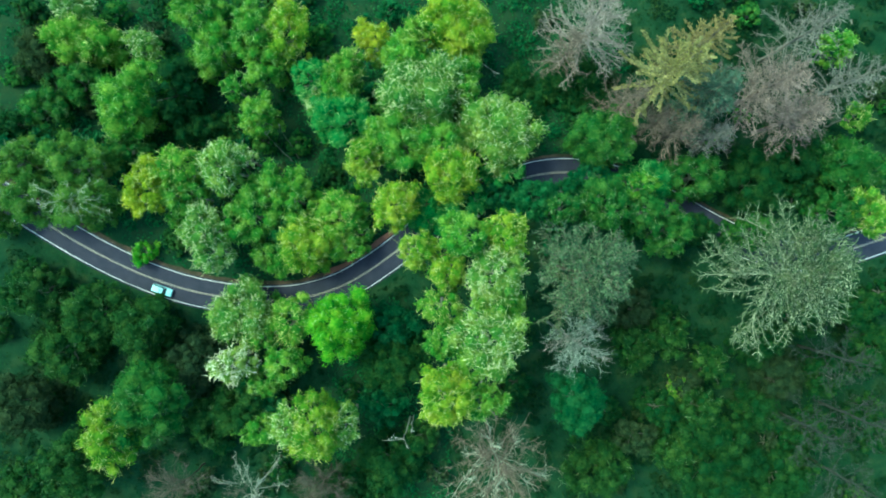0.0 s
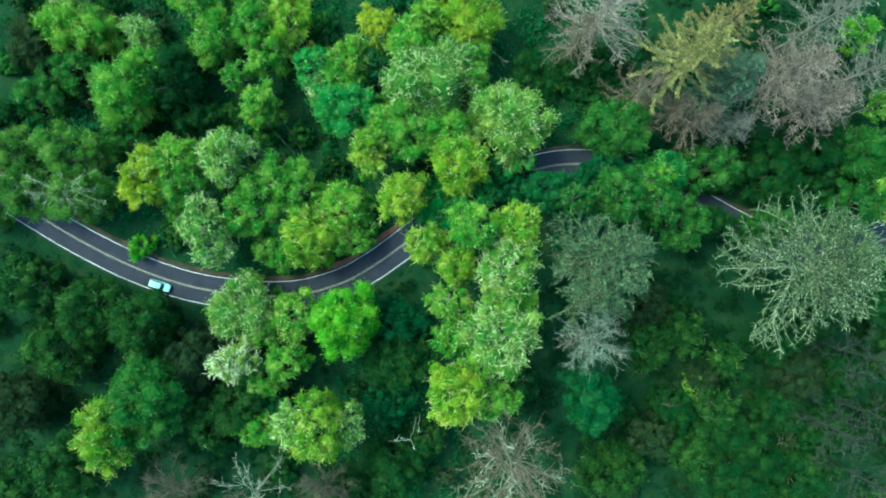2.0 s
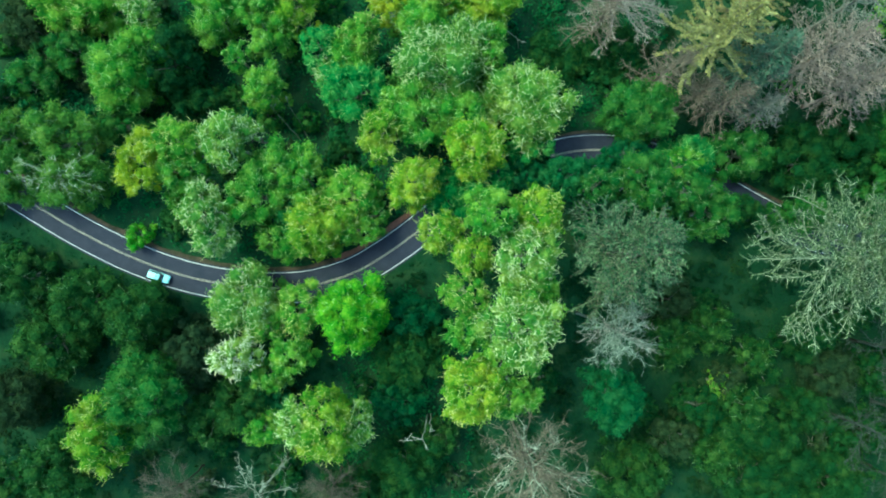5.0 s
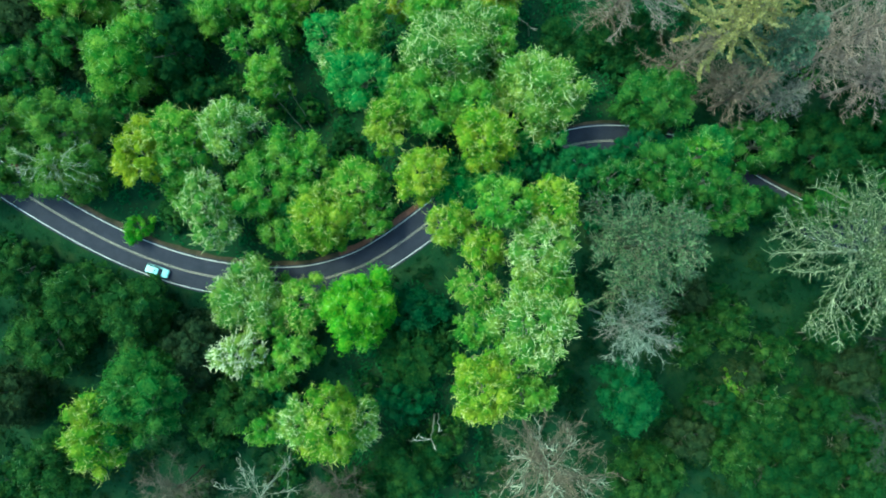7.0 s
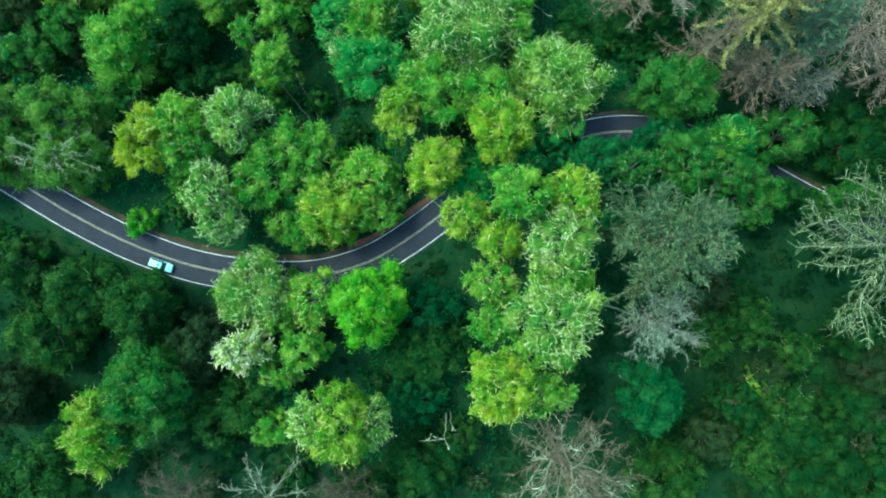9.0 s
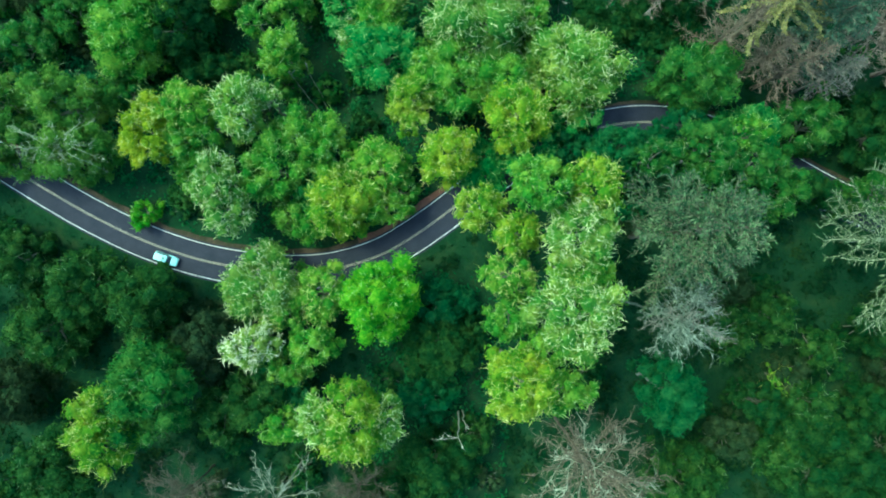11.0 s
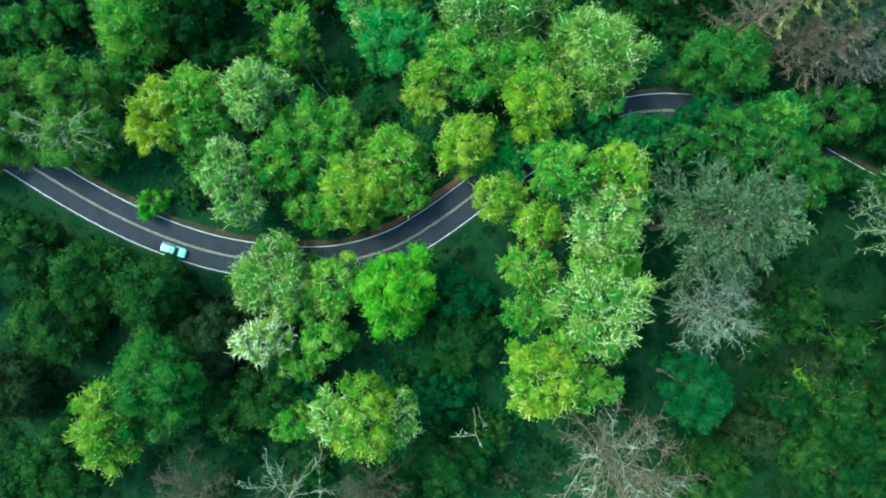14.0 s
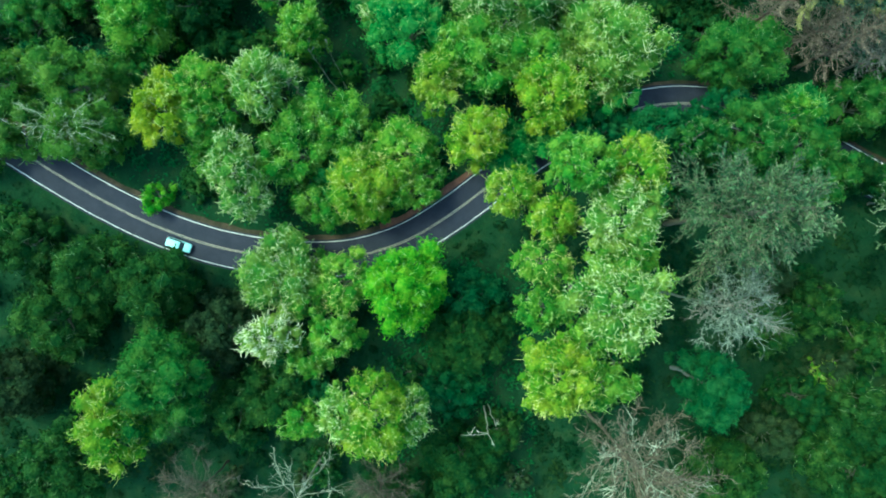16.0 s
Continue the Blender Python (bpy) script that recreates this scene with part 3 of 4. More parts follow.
def bough(tree, z, rel, long, turn, kind, wood, dead):
    """One bough of a conifer with its forks, side twigs and, on a living tree, its needles."""
    _, _, sway, forks, dense, thick, plume = BOUGHS[kind]
    rise = 0.05 + 0.7 * rel + rng.normal(0, 0.1)
    way = np.array([math.cos(turn) * math.cos(rise), math.sin(turn) * math.cos(rise), math.sin(rise)])
    cross = np.array([-math.sin(turn), math.cos(turn), 0.0])
    main = bough_line(np.array([0, 0, z]), way, cross, long, 7, rng.normal(0, sway), 1 - 0.6 * rel)
    lines = [(main, way, long, 0.12)]
    woods = [stem(main, (0.035 + thick * long) * np.linspace(1, 0.3, 8), 4)]
    for k in range(forks if long > 2.5 else 0):
        s = rng.uniform(0.3, 0.85)
        hand = 1 if k % 2 else -1
        d = unit(way + cross * hand * rng.uniform(0.4, 0.9) + [0, 0, rng.normal(0.05, 0.15)])
        far = long * (1.05 - s) * rng.uniform(0.55, 1.0) + 0.6
        p = bough_line(on_line(main, s), d, cross * hand, far, 5, rng.normal(-0.15, sway), 0.7)
        lines.append((p, d, far, 0.05))
        woods.append(stem(p, (0.03 + 0.7 * thick * far) * np.linspace(1, 0.35, 6), 4))
    sticks, sprays = [], []
    for p, d0, far, first in lines:
        sides = int(3 + far * dense)
        for k in range(sides):
            a = on_line(p, first + (1 - first) * (k + rng.random()) / sides)
            hand = 1 if k % 2 else -1
            reach = (0.07 * far + 0.5) * rng.uniform(0.45, 1.35) * plume
            d = unit(d0 * rng.uniform(0.5, 1.1) + cross * hand * rng.uniform(0.4, 1.0) + [0, 0, rng.normal(0.05 if dead else -0.05, 0.25)])
            e = a + d * reach
            sticks.append((*a, *e, 0.054, 0.026))
            if dead:
                for _ in range(1 + k % 2):
                    m = a + (e - a) * rng.uniform(0.25, 0.9)
                    sticks.append((*m, *(m + unit(d + rng.normal(0, 0.6, 3)) * reach * rng.uniform(0.35, 0.8)), 0.038, 0.018))
            else:
                for g in (0.2, 0.6, 1.0):
                    m = a + (e - a) * g + rng.normal(0, 0.05, 3)
                    sprays.append((*m, *(unit(d + rng.normal(0, 0.4, 3)) * (0.14 + reach * 0.24)), rng.uniform(0.09, 0.18)))
        if not dead:
            for s in np.linspace(0.08, 1.0, max(int(far * 4.5), 3)):
                m = on_line(p, s) + rng.normal(0, 0.07, 3) + [0, 0, -0.12 if kind == "sage_spruce" else 0.05]
                sprays.append((*m, *(unit(d0 + rng.normal(0, 0.35, 3)) * 0.28), rng.uniform(0.10, 0.17)))
    v, q = joined(*woods, tubes(sticks, 3))
    ob = part_mesh("bough", mesh_of("bough", v, q, mat=wood), tree)
    if sprays:
        s = np.array(sprays)
        along = s[:, 3:6]
        across = unit(np.cross(along, [0, 0, 1.0]) + rng.normal(0, 0.3, along.shape)) * s[:, 6:7]
        v, q = cards(s[:, :3], along, across, 0.04)
        part_mesh("needles", mesh_of("needles", v, q, mat=NEEDLES[kind]), ob, kind="stuff")


broadleaf(-88.4, 51.1, 3, 9.7, 6.1, 'olive', 60)
broadleaf(-89.1, 58.2, 3, 5.4, 4.7, 'pale', 50)
broadleaf(-72.9, 49.4, 2, 4.4, 4.4, 'pale', 40)
broadleaf(-58.7, 57.3, 5, 7.4, 5.7, 'leafy', 0)
broadleaf(-55.7, 48.2, 4, 5.4, 7.1, 'leafy', 20)
broadleaf(-45.6, 52.5, 6, 5.3, 7.3, 'leafy', 0)
broadleaf(-36.7, 51.5, 7, 4.7, 8.3, 'lime', 10)
broadleaf(-42.8, 43.4, 5, 5.0, 4.7, 'leafy', 0)
broadleaf(-75.1, 33.9, 9, 7.0, 9.3, 'leafy', 15)
broadleaf(-64.5, 39.0, 5, 6.4, 8.0, 'deep', 0)
broadleaf(-50.0, 38.8, 3, 3.7, 3.7, 'leafy', 0)
broadleaf(-97.7, 33.7, 2, 6.8, 6.2, 'dim', 30)
broadleaf(-98.4, 20.6, 9, 6.2, 6.2, 'sedge', 30)
broadleaf(-83.4, 19.6, 14.5, 7.4, 6.1, 'sedge', 0)
broadleaf(-93.0, 11.4, 13.5, 7.4, 5.6, 'sedge', 20)
broadleaf(-80.6, 10.8, 14.5, 8.0, 6.0, 'sedge', 20, bare=18)
broadleaf(-103.3, 5.9, 9, 5.1, 3.2, 'sedge', 0)
broadleaf(-104.0, 10.6, 11, 4.6, 4.6, 'sedge', 0)
broadleaf(-65.0, 13.2, 17.5, 4.8, 6.6, 'gold', 15)
broadleaf(-58.8, 17.2, 17, 5.6, 6.2, 'olive', 0)
broadleaf(-57.8, 11.8, 15, 4.3, 5.5, 'leafy', 0)
broadleaf(-49.0, 18.0, 17, 4.4, 6.2, 'pale', 70)
broadleaf(-45.4, 20.8, 12, 3.5, 3.1, 'pale', 60)
broadleaf(-52.6, 4.0, 16.5, 5.2, 5.2, 'pale', 60)
broadleaf(-51.2, -0.8, 14.5, 4.8, 4.6, 'pale', 60)
broadleaf(-43.9, 7.6, 14, 5.9, 7.5, 'leafy', 10)
broadleaf(-34.8, 11.3, 11, 6.1, 6.1, 'leafy', 20)
broadleaf(-23.6, 7.7, 13, 5.5, 6.3, 'olive', 40)
broadleaf(-30.0, 1.0, 15, 6.6, 6.6, 'lime', 0)
broadleaf(-38.6, -1.8, 9, 5.8, 4.5, 'leafy', 0)
broadleaf(-22.8, 0.4, 10, 5.1, 3.5, 'leafy', 10)
broadleaf(-44.2, 32.0, 5, 5.3, 5.5, 'leafy', 30)
broadleaf(-70.6, -1.0, 4.5, 3.7, 3.1, 'spring', 0)
broadleaf(-31.6, 40.4, 6, 4.6, 5.3, 'mint', 20)
broadleaf(-22.1, 42.1, 9, 4.8, 4.5, 'olive', 30)
broadleaf(-16.1, 48.8, 9, 4.8, 4.5, 'gold', 0)
broadleaf(-6.0, 49.2, 10, 4.8, 4.8, 'olive', 20)
broadleaf(-23.3, 30.2, 11, 8.0, 7.2, 'mint', 10)
broadleaf(-29.7, 34.3, 6, 3.0, 3.3, 'pale', 20)
broadleaf(-17.7, 19.7, 14, 3.8, 6.2, 'lime', 25)
broadleaf(-4.5, 34.8, 17, 12.0, 8.2, 'pale', 110)
broadleaf(-9.2, 24.4, 15, 6.8, 6.8, 'leafy', 10)
broadleaf(-10.6, 9.7, 14.5, 5.4, 5.6, 'lime', 20)
broadleaf(-0.5, 23.3, 15, 5.6, 5.9, 'leafy', 20)
broadleaf(3.7, 51.4, 12, 8.7, 8.3, 'lime', 0)
broadleaf(12.4, 25.9, 17, 7.7, 9.2, 'pale', 70)
broadleaf(1.9, 16.9, 19, 7.0, 6.0, 'lime', 40)
broadleaf(5.1, 36.2, 13, 3.1, 3.7, 'leafy', 0)
broadleaf(-4.4, 8.6, 8, 6.5, 5.9, 'mint', 20)
broadleaf(35.8, 24.6, 17, 8.4, 6.7, 'dim', 20)
broadleaf(20.6, 11.0, 15, 6.0, 4.6, 'teal', 0)
broadleaf(34.2, 9.6, 22, 6.0, 6.0, 'dim', 40)
broadleaf(25.2, 8.6, 21, 4.0, 3.6, 'dim', 20)
broadleaf(43.8, 8.0, 18, 4.4, 4.6, 'dim', 20)
broadleaf(42.8, 13.8, 17, 3.2, 3.6, 'leafy', 0)
broadleaf(50.4, 4.2, 14, 5.4, 6.0, 'dim', 0)
broadleaf(57.4, 5.2, 11, 4.4, 3.2, 'deep', 0)
broadleaf(27.6, 13.2, 10, 4.4, 2.4, 'teal', 0)
broadleaf(57.8, 16.4, 12, 7.6, 5.5, 'dim', 0)
broadleaf(72.4, 15.1, 9, 6.5, 8.5, 'deep', 0)
broadleaf(81.5, 21.6, 11, 6.4, 7.4, 'deep', 0)
broadleaf(91.7, 18.9, 14, 8.2, 6.9, 'dim', 20)
broadleaf(88.8, 8.3, 13, 4.7, 6.3, 'dim', 20)
broadleaf(95.4, 8.2, 14, 5.0, 5.6, 'olive', 10)
broadleaf(92.1, 29.7, 13, 3.4, 3.4, 'olive', 0)
broadleaf(87.2, 44.8, 14, 4.0, 4.3, 'leafy', 0)
broadleaf(31.8, 39.8, 5, 9.4, 7.4, 'deep', 0)
broadleaf(18.6, 34.9, 2, 5.5, 10.2, 'deep', 0)
broadleaf(4.4, 3.0, 31, 5.4, 4.5, 'leafy', 10)
broadleaf(12.2, 3.2, 31, 5.1, 4.2, 'lime', 10)
broadleaf(-4.9, -0.3, 21, 4.6, 4.5, 'lime', 20)
broadleaf(1.5, -4.7, 24, 4.3, 4.3, 'lime', 0)
broadleaf(10.4, -5.1, 31, 6.0, 5.8, 'pale', 50)
broadleaf(-0.3, -12.0, 24, 5.0, 3.9, 'olive', 50)
broadleaf(0.7, -19.4, 20, 4.7, 4.1, 'leafy', 0)
broadleaf(8.9, -17.7, 35, 7.2, 6.5, 'pale', 90)
broadleaf(0.5, -28.5, 33, 5.7, 6.3, 'lime', 20)
broadleaf(8.6, -29.9, 29, 4.6, 3.8, 'leafy', 0)
broadleaf(-44.8, -15.0, 15, 7.5, 7.6, 'pale', 70)
broadleaf(-34.1, -15.9, 15, 4.3, 6.2, 'olive', 40)
broadleaf(-22.9, -16.2, 18, 7.7, 8.0, 'spring', 5)
broadleaf(-41.0, -19.5, 13, 4.4, 3.4, 'olive', 0)
broadleaf(-35.3, -25.3, 14, 5.0, 4.3, 'leafy', 0)
broadleaf(-46.3, -25.2, 17, 5.2, 4.0, 'white', 120, cover=0.55)
broadleaf(-27.1, -37.5, 24, 6.1, 7.1, 'lime', 40)
broadleaf(-32.3, -37.0, 21, 3.7, 5.0, 'pale', 40)
broadleaf(-21.1, -37.8, 18, 2.7, 5.1, 'pale', 40)
broadleaf(-70.5, -39.0, 22, 5.3, 7.6, 'lime', 10)
broadleaf(-64.1, -33.9, 21, 8.7, 9.0, 'dim', 20)
broadleaf(61.5, -26.1, 8, 4.2, 3.9, 'moss', 10)
broadleaf(54.6, -32.7, 6, 3.3, 2.9, 'olive', 0)
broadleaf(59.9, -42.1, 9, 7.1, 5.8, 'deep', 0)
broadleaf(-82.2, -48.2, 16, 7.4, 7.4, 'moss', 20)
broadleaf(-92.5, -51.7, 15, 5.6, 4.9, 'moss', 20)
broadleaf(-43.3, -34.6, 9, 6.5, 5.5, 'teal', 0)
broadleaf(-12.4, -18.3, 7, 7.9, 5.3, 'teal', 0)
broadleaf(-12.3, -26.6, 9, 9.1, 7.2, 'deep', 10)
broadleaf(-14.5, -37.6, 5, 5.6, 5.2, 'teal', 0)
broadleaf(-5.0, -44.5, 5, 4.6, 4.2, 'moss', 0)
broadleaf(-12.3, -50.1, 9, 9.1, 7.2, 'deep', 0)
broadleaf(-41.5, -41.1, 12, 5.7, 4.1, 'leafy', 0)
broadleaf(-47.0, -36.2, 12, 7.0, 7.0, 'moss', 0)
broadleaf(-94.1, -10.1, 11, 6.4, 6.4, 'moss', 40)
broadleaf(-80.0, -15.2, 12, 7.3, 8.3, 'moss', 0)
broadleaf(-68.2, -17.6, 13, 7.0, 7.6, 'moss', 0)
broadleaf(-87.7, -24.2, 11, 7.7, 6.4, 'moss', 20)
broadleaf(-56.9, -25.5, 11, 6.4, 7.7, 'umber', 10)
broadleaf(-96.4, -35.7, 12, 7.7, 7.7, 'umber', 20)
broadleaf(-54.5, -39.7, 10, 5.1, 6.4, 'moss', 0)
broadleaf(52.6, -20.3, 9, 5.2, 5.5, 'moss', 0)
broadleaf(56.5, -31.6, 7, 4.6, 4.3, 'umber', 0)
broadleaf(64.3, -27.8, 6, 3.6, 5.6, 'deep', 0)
# darker kind picked here to carry the dim lower right
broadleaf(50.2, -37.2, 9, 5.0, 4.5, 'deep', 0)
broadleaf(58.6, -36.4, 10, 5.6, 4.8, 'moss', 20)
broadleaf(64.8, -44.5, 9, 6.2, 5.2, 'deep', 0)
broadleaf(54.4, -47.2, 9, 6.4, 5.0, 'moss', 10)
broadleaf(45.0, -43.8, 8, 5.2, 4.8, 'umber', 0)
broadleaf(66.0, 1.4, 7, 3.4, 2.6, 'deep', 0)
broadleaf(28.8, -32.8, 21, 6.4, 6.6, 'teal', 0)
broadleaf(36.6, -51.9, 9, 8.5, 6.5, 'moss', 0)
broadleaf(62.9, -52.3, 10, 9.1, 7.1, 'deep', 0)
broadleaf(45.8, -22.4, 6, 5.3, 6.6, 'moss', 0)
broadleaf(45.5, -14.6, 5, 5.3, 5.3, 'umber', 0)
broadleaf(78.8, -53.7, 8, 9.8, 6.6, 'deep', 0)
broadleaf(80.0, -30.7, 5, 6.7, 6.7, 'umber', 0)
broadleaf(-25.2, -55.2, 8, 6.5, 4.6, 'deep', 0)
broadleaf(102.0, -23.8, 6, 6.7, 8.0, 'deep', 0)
# low dark trees added over the bright floor to darken the lower right
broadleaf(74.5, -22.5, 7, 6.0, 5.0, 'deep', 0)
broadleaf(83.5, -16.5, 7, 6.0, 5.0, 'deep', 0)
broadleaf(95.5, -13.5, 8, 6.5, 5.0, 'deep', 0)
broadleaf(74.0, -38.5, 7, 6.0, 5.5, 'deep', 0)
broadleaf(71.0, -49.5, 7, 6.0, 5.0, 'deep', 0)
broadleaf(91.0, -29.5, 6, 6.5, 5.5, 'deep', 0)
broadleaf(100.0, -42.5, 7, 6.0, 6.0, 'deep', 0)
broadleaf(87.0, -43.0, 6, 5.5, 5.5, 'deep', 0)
broadleaf(34.0, 16.4, 12, 5.2, 3.6, 'teal', 0)
broadleaf(45.4, 15.0, 12, 7.3, 5.4, 'mint', 0)
broadleaf(13.7, 12.7, 9, 5.8, 4.2, 'teal', 0)
broadleaf(4.3, 9.7, 9, 5.4, 2.6, 'mint', 10)
broadleaf(35.8, 20.8, 10, 4.5, 2.9, 'dim', 0)
broadleaf(72.3, 4.0, 9, 7.1, 3.9, 'dim', 0)
broadleaf(-58.6, 7.8, 10, 4.8, 5.8, 'leafy', 0)
broadleaf(-39.2, 13.1, 12, 5.7, 6.0, 'leafy', 0)
broadleaf(-35.8, 3.0, 9, 4.8, 4.8, 'mint', 0)
broadleaf(-19.8, 3.7, 9, 3.9, 4.8, 'leafy', 0)
broadleaf(-76.3, 24.2, 3, 5.4, 5.1, 'dim', 0)
broadleaf(-13.1, 25.2, 13, 5.0, 5.6, 'leafy', 0)
broadleaf(-24.0, 39.0, 8, 5.2, 5.5, 'leafy', 0)
broadleaf(-9.1, 44.1, 11, 6.7, 5.1, 'leafy', 0)
broadleaf(5.9, 40.6, 9, 3.2, 5.1, 'leafy', 0)
broadleaf(13.2, 17.0, 10, 5.4, 3.5, 'mint', 0)
broadleaf(-69.8, 41.2, 4, 5.4, 5.4, 'leafy', 0)
broadleaf(-89.2, 41.0, 1, 5.5, 5.8, 'dim', 0)
broadleaf(-60.9, 30.0, -1, 7.6, 4.2, 'deep', 0)
broadleaf(11.3, -11.3, 27, 5.0, 4.7, 'leafy', 0)
broadleaf(5.9, -23.0, 28, 4.1, 3.3, 'leafy', 0)
broadleaf(-40.4, -30.0, 11, 5.1, 3.5, 'leafy', 0)
broadleaf(45.2, -23.2, 4, 3.7, 3.3, 'dim', 0)
broadleaf(58.1, 4.1, 9, 6.4, 4.0, 'deep', 0)
broadleaf(31.1, 13.4, 7, 4.9, 3.5, 'teal', 0)
broadleaf(6.5, 11.9, 9, 5.8, 3.0, 'mint', 0)
broadleaf(13.8, 13.0, 7, 5.2, 3.1, 'teal', 0)
broadleaf(-101.7, 48.6, -2, 5.6, 7.7, 'umber', 0)
conifer(31.2, 47.5, 30, 13, 'ash_dead', 0.3)
conifer(46.0, 35.2, 36, 11.5, 'gold_spruce', 0.42)
conifer(52.8, 41.9, 33, 10, 'brown_spruce', 0.3)
conifer(54.6, 32.0, 31, 8.5, 'blue_spruce', 0.35)
conifer(66.2, 33.0, 32, 13, 'rose_dead', 0.3)
conifer(50.6, 25.3, 24, 8, 'brown_dead', 0.3)
conifer(39.4, 31.6, 25, 8.5, 'brown_dead', 0.3)
conifer(46.5, 27.6, 20, 7, 'brown_dead', 0.4)
conifer(58.8, 24.6, 19, 6.5, 'grey_dead', 0.4)
conifer(74.5, 28.0, 26, 8, 'rose_dead', 0.4)
conifer(76.0, 45.2, 30, 11, 'grey_dead', 0.3)
conifer(84.0, 34.6, 30, 9, 'grey_dead', 0.3)
conifer(69.5, -5.0, 37, 18.0, 'sage_spruce', 0.40)
conifer(27.4, -4.4, 43, 13.2, 'grey_spruce', 0.5)
conifer(25.7, -17.9, 35, 6.8, 'coral_dead')
conifer(9.6, -38.5, 46, 11, 'wiry_dead')
conifer(-39.5, -50.5, 22, 11, 'pale_dead')
conifer(86.8, -23.8, 22, 11, 'bare_dark', 0.3)
conifer(82.1, -40.0, 18, 11, 'bare_dark', 0.3)
conifer(91.9, -37.5, 22, 9, 'bare_dark', 0.3)
conifer(88.5, -50.6, 22, 8, 'bare_dark', 0.3)
conifer(-58.5, -52.6, 18, 8, 'haze_dead')
conifer(-27.0, -52.5, 18, 7, 'haze_dead')
conifer(27.5, 43.5, 22, 7.5, 'brown_dead', 0.3)

# ---- undergrowth ----
def saplings(count):
    """Low trees that fill the gaps of the wood, copied from a few."""
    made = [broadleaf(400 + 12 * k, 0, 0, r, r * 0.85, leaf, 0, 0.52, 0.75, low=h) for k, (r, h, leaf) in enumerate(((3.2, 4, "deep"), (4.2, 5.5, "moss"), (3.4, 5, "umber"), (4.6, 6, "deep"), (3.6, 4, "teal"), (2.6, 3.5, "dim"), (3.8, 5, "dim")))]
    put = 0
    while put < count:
        # every third goes north, added to lift the dark gaps there
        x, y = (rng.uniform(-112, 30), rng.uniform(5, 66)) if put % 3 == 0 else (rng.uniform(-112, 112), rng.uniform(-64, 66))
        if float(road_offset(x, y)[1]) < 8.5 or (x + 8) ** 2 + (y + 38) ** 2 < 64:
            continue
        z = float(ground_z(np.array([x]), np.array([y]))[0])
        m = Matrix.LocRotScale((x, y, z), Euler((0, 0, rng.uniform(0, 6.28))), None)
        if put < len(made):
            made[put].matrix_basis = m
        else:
            # only the darker kinds where y < 0, shade put in by their colour
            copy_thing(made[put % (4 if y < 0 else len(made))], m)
        put += 1


def undergrowth():
    """Shrubs and ferns as leafy mounds that cover the forest floor away from the road."""
    n = 2200
    x, y = rng.uniform(-116, 116, n), rng.uniform(-72, 76, n)
    _, far = road_offset(x, y)
    r = rng.uniform(0.8, 2.4, n) * np.clip((far - HALF) / 7, 0.3, 1)
    keep = far > HALF + 1.3 + r * 0.8
    x, y, r = x[keep], y[keep], r[keep]
    base = ground_z(x, y)
    many = (20 * r**1.5 + 6).astype(int)
    k = np.repeat(np.arange(len(x)), many)
    d = unit(rng.normal(0, 1, (len(k), 3)))
    d[:, 2] = np.abs(d[:, 2])
    lump = 1 + 0.25 * np.sin(5 * d[:, 0] + k) * np.sin(4 * d[:, 1] + 2 * k)
    out = (r[k] * lump * (0.75 + 0.35 * rng.random(len(k))))[:, None]
    p = np.stack([x[k], y[k], base[k]], 1) + d * out * [1, 1, 0.8]
    normal = unit(d * 0.6 + [0, 0, 0.5] + rng.normal(0, 0.4, p.shape))
    u = unit(np.cross(normal, rng.normal(0, 1, p.shape)))
    w = np.cross(normal, u)
    s = rng.uniform(0.25, 0.55, (len(p), 1))
    v, q = cards(p, u * s, w * s * 0.5, 0.06)
    # a low carpet between the shrubs
    x, y = rng.uniform(-113, 113, 28000), rng.uniform(-68, 72, 28000)
    _, far = road_offset(x, y)
    keep = far > HALF + 1.2 + rng.random(len(x))
    x, y = x[keep], y[keep]
    p = np.stack([x, y, ground_z(x, y) + rng.uniform(0.05, 0.45, len(x))], 1)
    u = unit(rng.normal(0, 1, p.shape) * [1, 1, 0.35])
    w = unit(np.cross(u, rng.normal(0, 0.4, p.shape) + [0, 0, 1.0]))
    s = rng.uniform(0.20, 0.48, (len(p), 1))
    v, q = joined((v, q), cards(p, u * s, w * s * 0.5, 0.05))
    leaf = v.reshape(-1, 4, 3)
    x, y = leaf[:, 0, 0], leaf[:, 0, 1]
    side, _ = road_offset(x, y)
    # colour carries light here: teal lifts shaded gaps, dark fern dims the rest
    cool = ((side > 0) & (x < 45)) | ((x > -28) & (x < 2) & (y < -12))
    for which, mat, label in ((cool, "teal", "blue-green ferns and shrubs tinted to lift the shade of gaps"), (~cool, "fern", "ferns and shrubs on the forest floor, green darkened for shade")):
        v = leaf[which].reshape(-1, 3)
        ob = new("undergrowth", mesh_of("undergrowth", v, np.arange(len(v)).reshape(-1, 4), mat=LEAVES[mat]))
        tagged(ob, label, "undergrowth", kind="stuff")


saplings(190)
undergrowth()


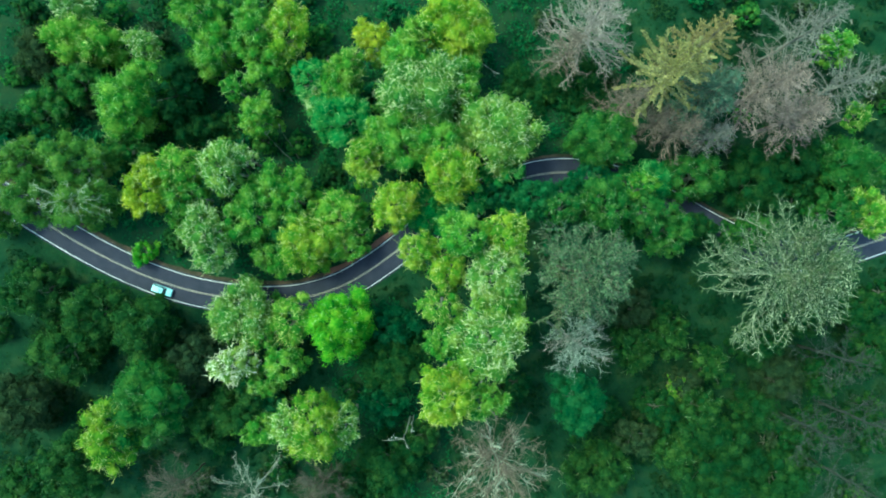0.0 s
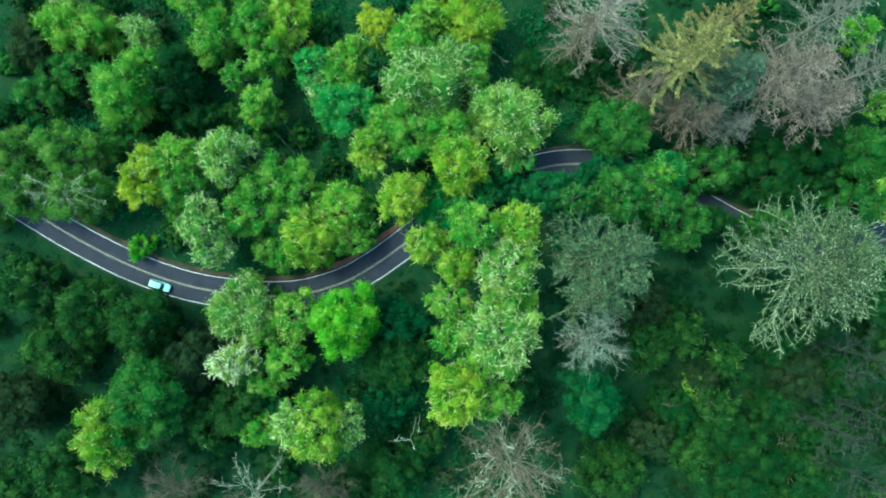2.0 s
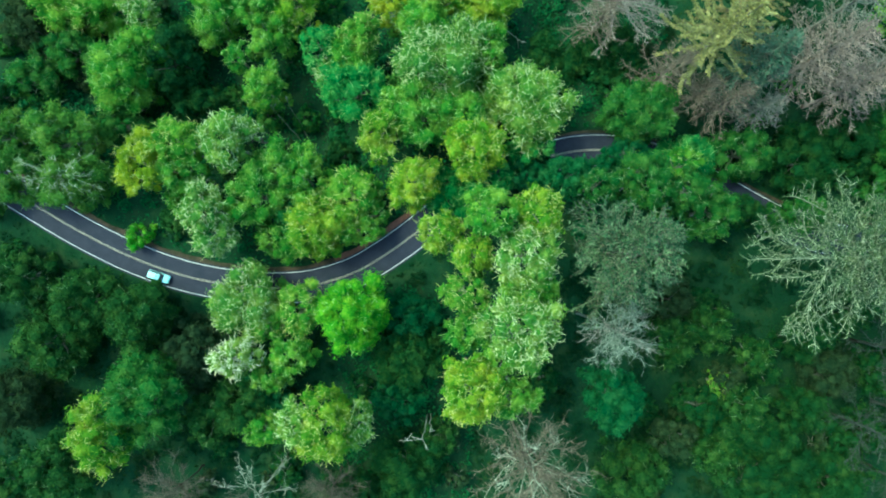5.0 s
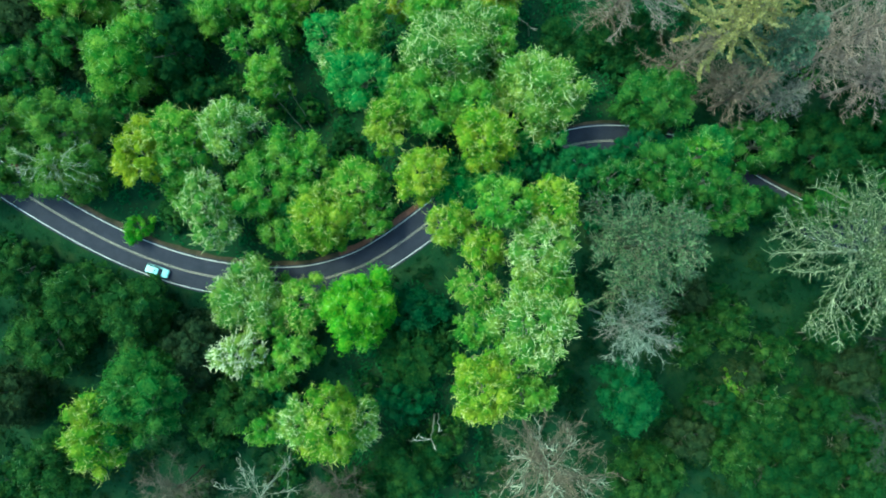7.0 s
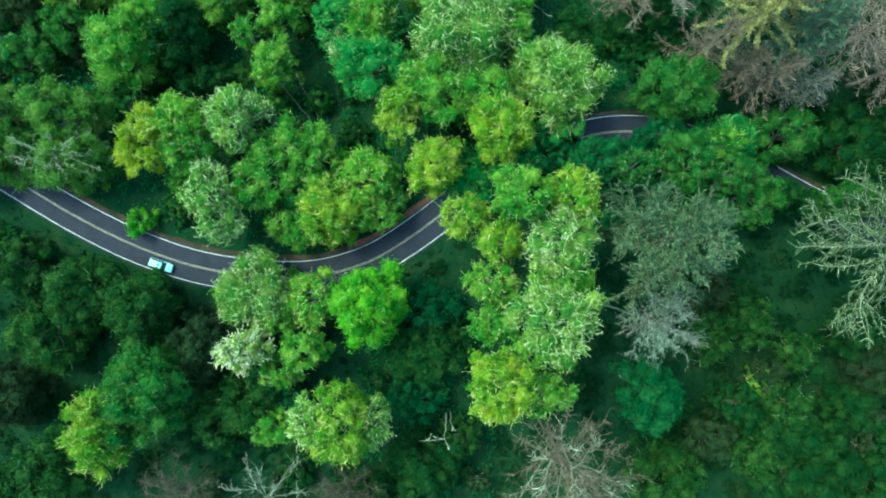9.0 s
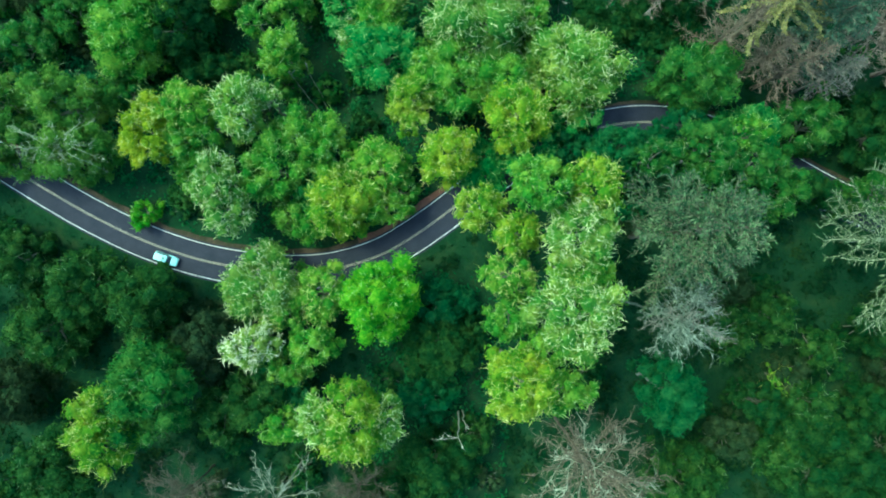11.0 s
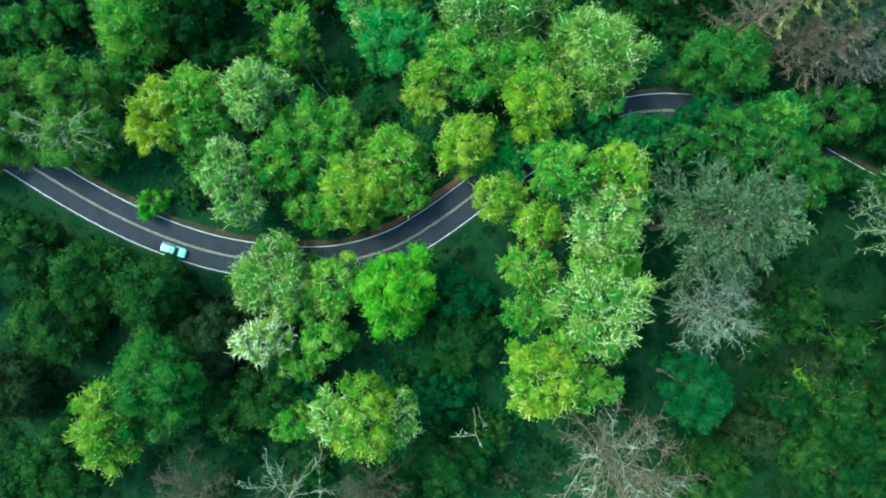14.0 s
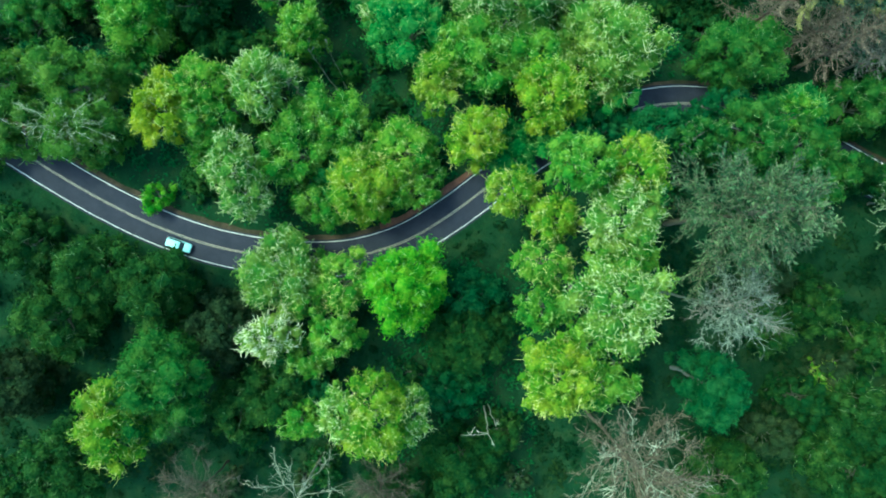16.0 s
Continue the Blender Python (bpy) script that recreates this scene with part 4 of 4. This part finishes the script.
# ---- broken snags ----
def snag(x, y, top, limbs, lean, r=0.22):
    """A broken dead trunk with a few bare limbs at its top; limbs: turn in degrees and length."""
    base = float(ground_z(np.array([x]), np.array([y]))[0])
    thing = new("snag")
    thing.location = (x, y, base)
    tagged(thing, "broken dead trunk with bare whitish limbs", "dead tree")
    high = top - base
    (v, q), line = trunk_sticks(0, 0, -0.3, lean[0], lean[1], high, r, 6, 0.1)
    part_mesh("trunk", mesh_of("trunk", v, q, mat=DEAD["bleached"], smooth=True), thing)
    for turn, long in limbs:
        way = np.array([math.cos(radians(turn)), math.sin(radians(turn)), 0.12])
        a = line[-1] - [0, 0, rng.uniform(0.2, 1.2)]
        m = a + way * long * 0.5 + rng.normal(0, 0.1, 3)
        e = m + unit(way + rng.normal(0, 0.2, 3)) * long * 0.5
        sticks = []
        for k in range(5):
            s = a + (e - a) * rng.uniform(0.35, 0.95)
            sticks.append((*s, *(s + unit(way + rng.normal(0, 0.7, 3)) * long * rng.uniform(0.15, 0.35)), 0.05, 0.02))
        v, q = joined(stem([a, m, e], [0.05, 0.038, 0.02], 6), tubes(sticks, 4))
        part_mesh("limb", mesh_of("limb", v, q, mat=DEAD["bleached"]), thing)


snag(-8.0, -41.0, 15.5, ((185, 4.5), (160, 2.2), (300, 2.0)), (-0.4, 0.3), 0.18)
snag(-7.2, -40.6, 13.0, ((80, 1.4), (20, 1.0)), (0.2, 0.5), 0.13)
snag(13.3, 44.2, 2, ((150, 2.2), (330, 2.4)), (-2.1, -1.3), 0.1)
snag(-38.8, 22.5, 1, ((140, 1.5), (60, 1.2)), (-3.4, 4.8), 0.11)
snag(-37.0, 23.2, 0, ((100, 1.2),), (-2.2, 6.0), 0.09)


# ---- car ----
def glossy(name, colour, rough, metal=0.0):
    m, tree, bsdf = material(name, rough, 0.5)
    c = ramp(tree, noise_at(tree, 2.0, 3), (0.3, tuple(0.92 * v for v in colour)), (0.7, colour))
    tree.links.new(c, bsdf.inputs["Base Color"])
    bsdf.inputs["Metallic"].default_value = metal
    return m


TYRE = glossy("tyre_rubber", (0.02, 0.02, 0.02), 0.85)
RIM = glossy("wheel_alloy", (0.45, 0.46, 0.48), 0.35, 0.9)
WINDOW = glossy("tinted_car_glass", (0.010, 0.016, 0.018), 0.08)
LAMP = glossy("lamp_glass", (0.75, 0.75, 0.72), 0.15)
TAIL = glossy("red_lamp_glass", (0.40, 0.02, 0.02), 0.2)
TRIM = glossy("black_trim", (0.025, 0.025, 0.028), 0.5)


def hull(sections, bevel=0.06):
    """A solid through cross-sections along x: rows of x, half width, low z, high z."""
    bm = bmesh.new()
    rings = []
    for x, half, lo, hi in sections:
        rings.append([bm.verts.new((x, sy * half * f, z)) for sy, f, z in ((-1, 0.94, lo), (-1, 1, lo + 0.55 * (hi - lo)), (-1, 0.92, hi), (1, 0.92, hi), (1, 1, lo + 0.55 * (hi - lo)), (1, 0.94, lo))])
    for a, b in zip(rings, rings[1:]):
        for k in range(6):
            bm.faces.new((a[k], b[k], b[(k + 1) % 6], a[(k + 1) % 6]))
    bm.faces.new(rings[0])
    bm.faces.new(rings[-1][::-1])
    bmesh.ops.recalc_face_normals(bm, faces=bm.faces[:])
    if bevel:
        bmesh.ops.bevel(bm, geom=bm.edges[:], offset=bevel, segments=2, profile=0.6, affect="EDGES", clamp_overlap=True)
    return bm


def box(x, y, z, sx, sy, sz, bevel=0.02):
    bm = bmesh.new()
    bmesh.ops.create_cube(bm, size=1.0, matrix=Matrix.Translation((x, y, z)) @ Matrix.Diagonal((sx, sy, sz, 1)))
    if bevel:
        bmesh.ops.bevel(bm, geom=bm.edges[:], offset=bevel, segments=2, profile=0.6, affect="EDGES", clamp_overlap=True)
    return bm


def pane(*corners):
    """A thin solid pane from four corners."""
    bm = bmesh.new()
    c = [Vector(p) for p in corners]
    n = (c[1] - c[0]).cross(c[3] - c[0]).normalized() * 0.012
    f = [bm.verts.new(p + n) for p in c]
    b = [bm.verts.new(p - n) for p in c]
    bm.faces.new(f)
    bm.faces.new(b[::-1])
    for k in range(4):
        bm.faces.new((f[k], b[k], b[(k + 1) % 4], f[(k + 1) % 4]))
    bmesh.ops.recalc_face_normals(bm, faces=bm.faces[:])
    return bm


def wheel_at(x, y, car):
    bm = bmesh.new()
    turn = Matrix.Translation((x, y, 0.36)) @ Euler((radians(90), 0, 0)).to_matrix().to_4x4()
    bmesh.ops.create_cone(bm, cap_ends=True, segments=20, radius1=0.36, radius2=0.36, depth=0.24, matrix=turn)
    bmesh.ops.bevel(bm, geom=bm.edges[:], offset=0.03, segments=2, affect="EDGES", clamp_overlap=True)
    tyre = part("wheel", bm, TYRE, car, "black rubber tyre")
    bm = bmesh.new()
    bmesh.ops.create_cone(bm, cap_ends=True, segments=16, radius1=0.23, radius2=0.20, depth=0.26, matrix=turn)
    part("rim", bm, RIM, tyre, "silver alloy rim")


def suv(at, lane, colour, paint_name, label):
    """A sport utility car on the road, heading along it, at x = at and that far from the middle."""
    k = int(np.abs(LINE[:, 0] - at).argmin())
    xy = LINE[k] + SIDE[k] * lane
    car = new("car")
    car.matrix_basis = Matrix.LocRotScale((*xy, 0.045), Euler((0, 0, math.atan2(WAY[k, 1], WAY[k, 0]))), None)
    tagged(car, label, "car")
    paint = glossy(paint_name, colour, 0.3)
    part("body", hull([(-2.42, 0.84, 0.42, 0.92), (-2.3, 0.92, 0.30, 1.02), (-1.2, 0.95, 0.26, 1.04), (0.9, 0.95, 0.26, 1.04), (1.5, 0.94, 0.28, 1.02), (2.25, 0.88, 0.32, 0.90), (2.45, 0.76, 0.42, 0.78)]), paint, car)
    part("roof", hull([(-2.12, 0.70, 1.50, 1.66), (-1.4, 0.74, 1.56, 1.74), (0.2, 0.73, 1.56, 1.73), (0.48, 0.68, 1.50, 1.64)], 0.04), paint, car)
    part("cabin_frame", hull([(-2.32, 0.84, 1.0, 1.06), (-2.0, 0.74, 1.0, 1.54), (0.35, 0.74, 1.0, 1.54), (1.15, 0.82, 1.0, 1.05)], 0.0), TRIM, car)
    part("windscreen", pane((1.17, -0.70, 1.07), (1.17, 0.70, 1.07), (0.50, 0.62, 1.55), (0.50, -0.62, 1.55)), WINDOW, car, "dark tinted windscreen")
    part("rear_window", pane((-2.36, 0.66, 1.10), (-2.36, -0.66, 1.10), (-2.12, -0.58, 1.52), (-2.12, 0.58, 1.52)), WINDOW, car)
    for hand in (-1, 1):
        for a, b in ((-1.9, -1.0), (-0.92, -0.1), (-0.02, 0.7)):
            part("side_window", pane((a, hand * 0.87, 1.08), (b, hand * 0.87, 1.08), (min(b, 0.35), hand * 0.765, 1.50), (max(a, -1.85), hand * 0.765, 1.50)), WINDOW, car)
        part("mirror", box(0.78, hand * 1.02, 1.10, 0.16, 0.18, 0.14, 0.03), paint, car)
        part("headlight", box(2.30, hand * 0.62, 0.74, 0.22, 0.30, 0.14, 0.03), LAMP, car, "clear glass headlight")
        part("tail_light", box(-2.36, hand * 0.74, 0.86, 0.14, 0.16, 0.26, 0.03), TAIL, car, "red tail light")
        part("roof_rail", box(-0.8, hand * 0.62, 1.77, 1.9, 0.05, 0.05, 0.015), TRIM, car)
        for x in (-1.45, 1.48):
            wheel_at(x, hand * 0.82, car)
    part("front_bumper", box(2.40, 0, 0.48, 0.16, 1.55, 0.24, 0.05), TRIM, car)
    part("rear_bumper", box(-2.42, 0, 0.48, 0.16, 1.60, 0.24, 0.05), TRIM, car)
    part("bonnet", hull([(1.12, 0.74, 0.98, 1.06), (1.7, 0.72, 0.95, 1.035), (2.25, 0.62, 0.84, 0.93)], 0.02), paint, car)
    return car


suv(-66.2, -1.72, (0.30, 0.62, 0.62), "pale_turquoise_paint", "pale turquoise sport utility car driving along the lane")
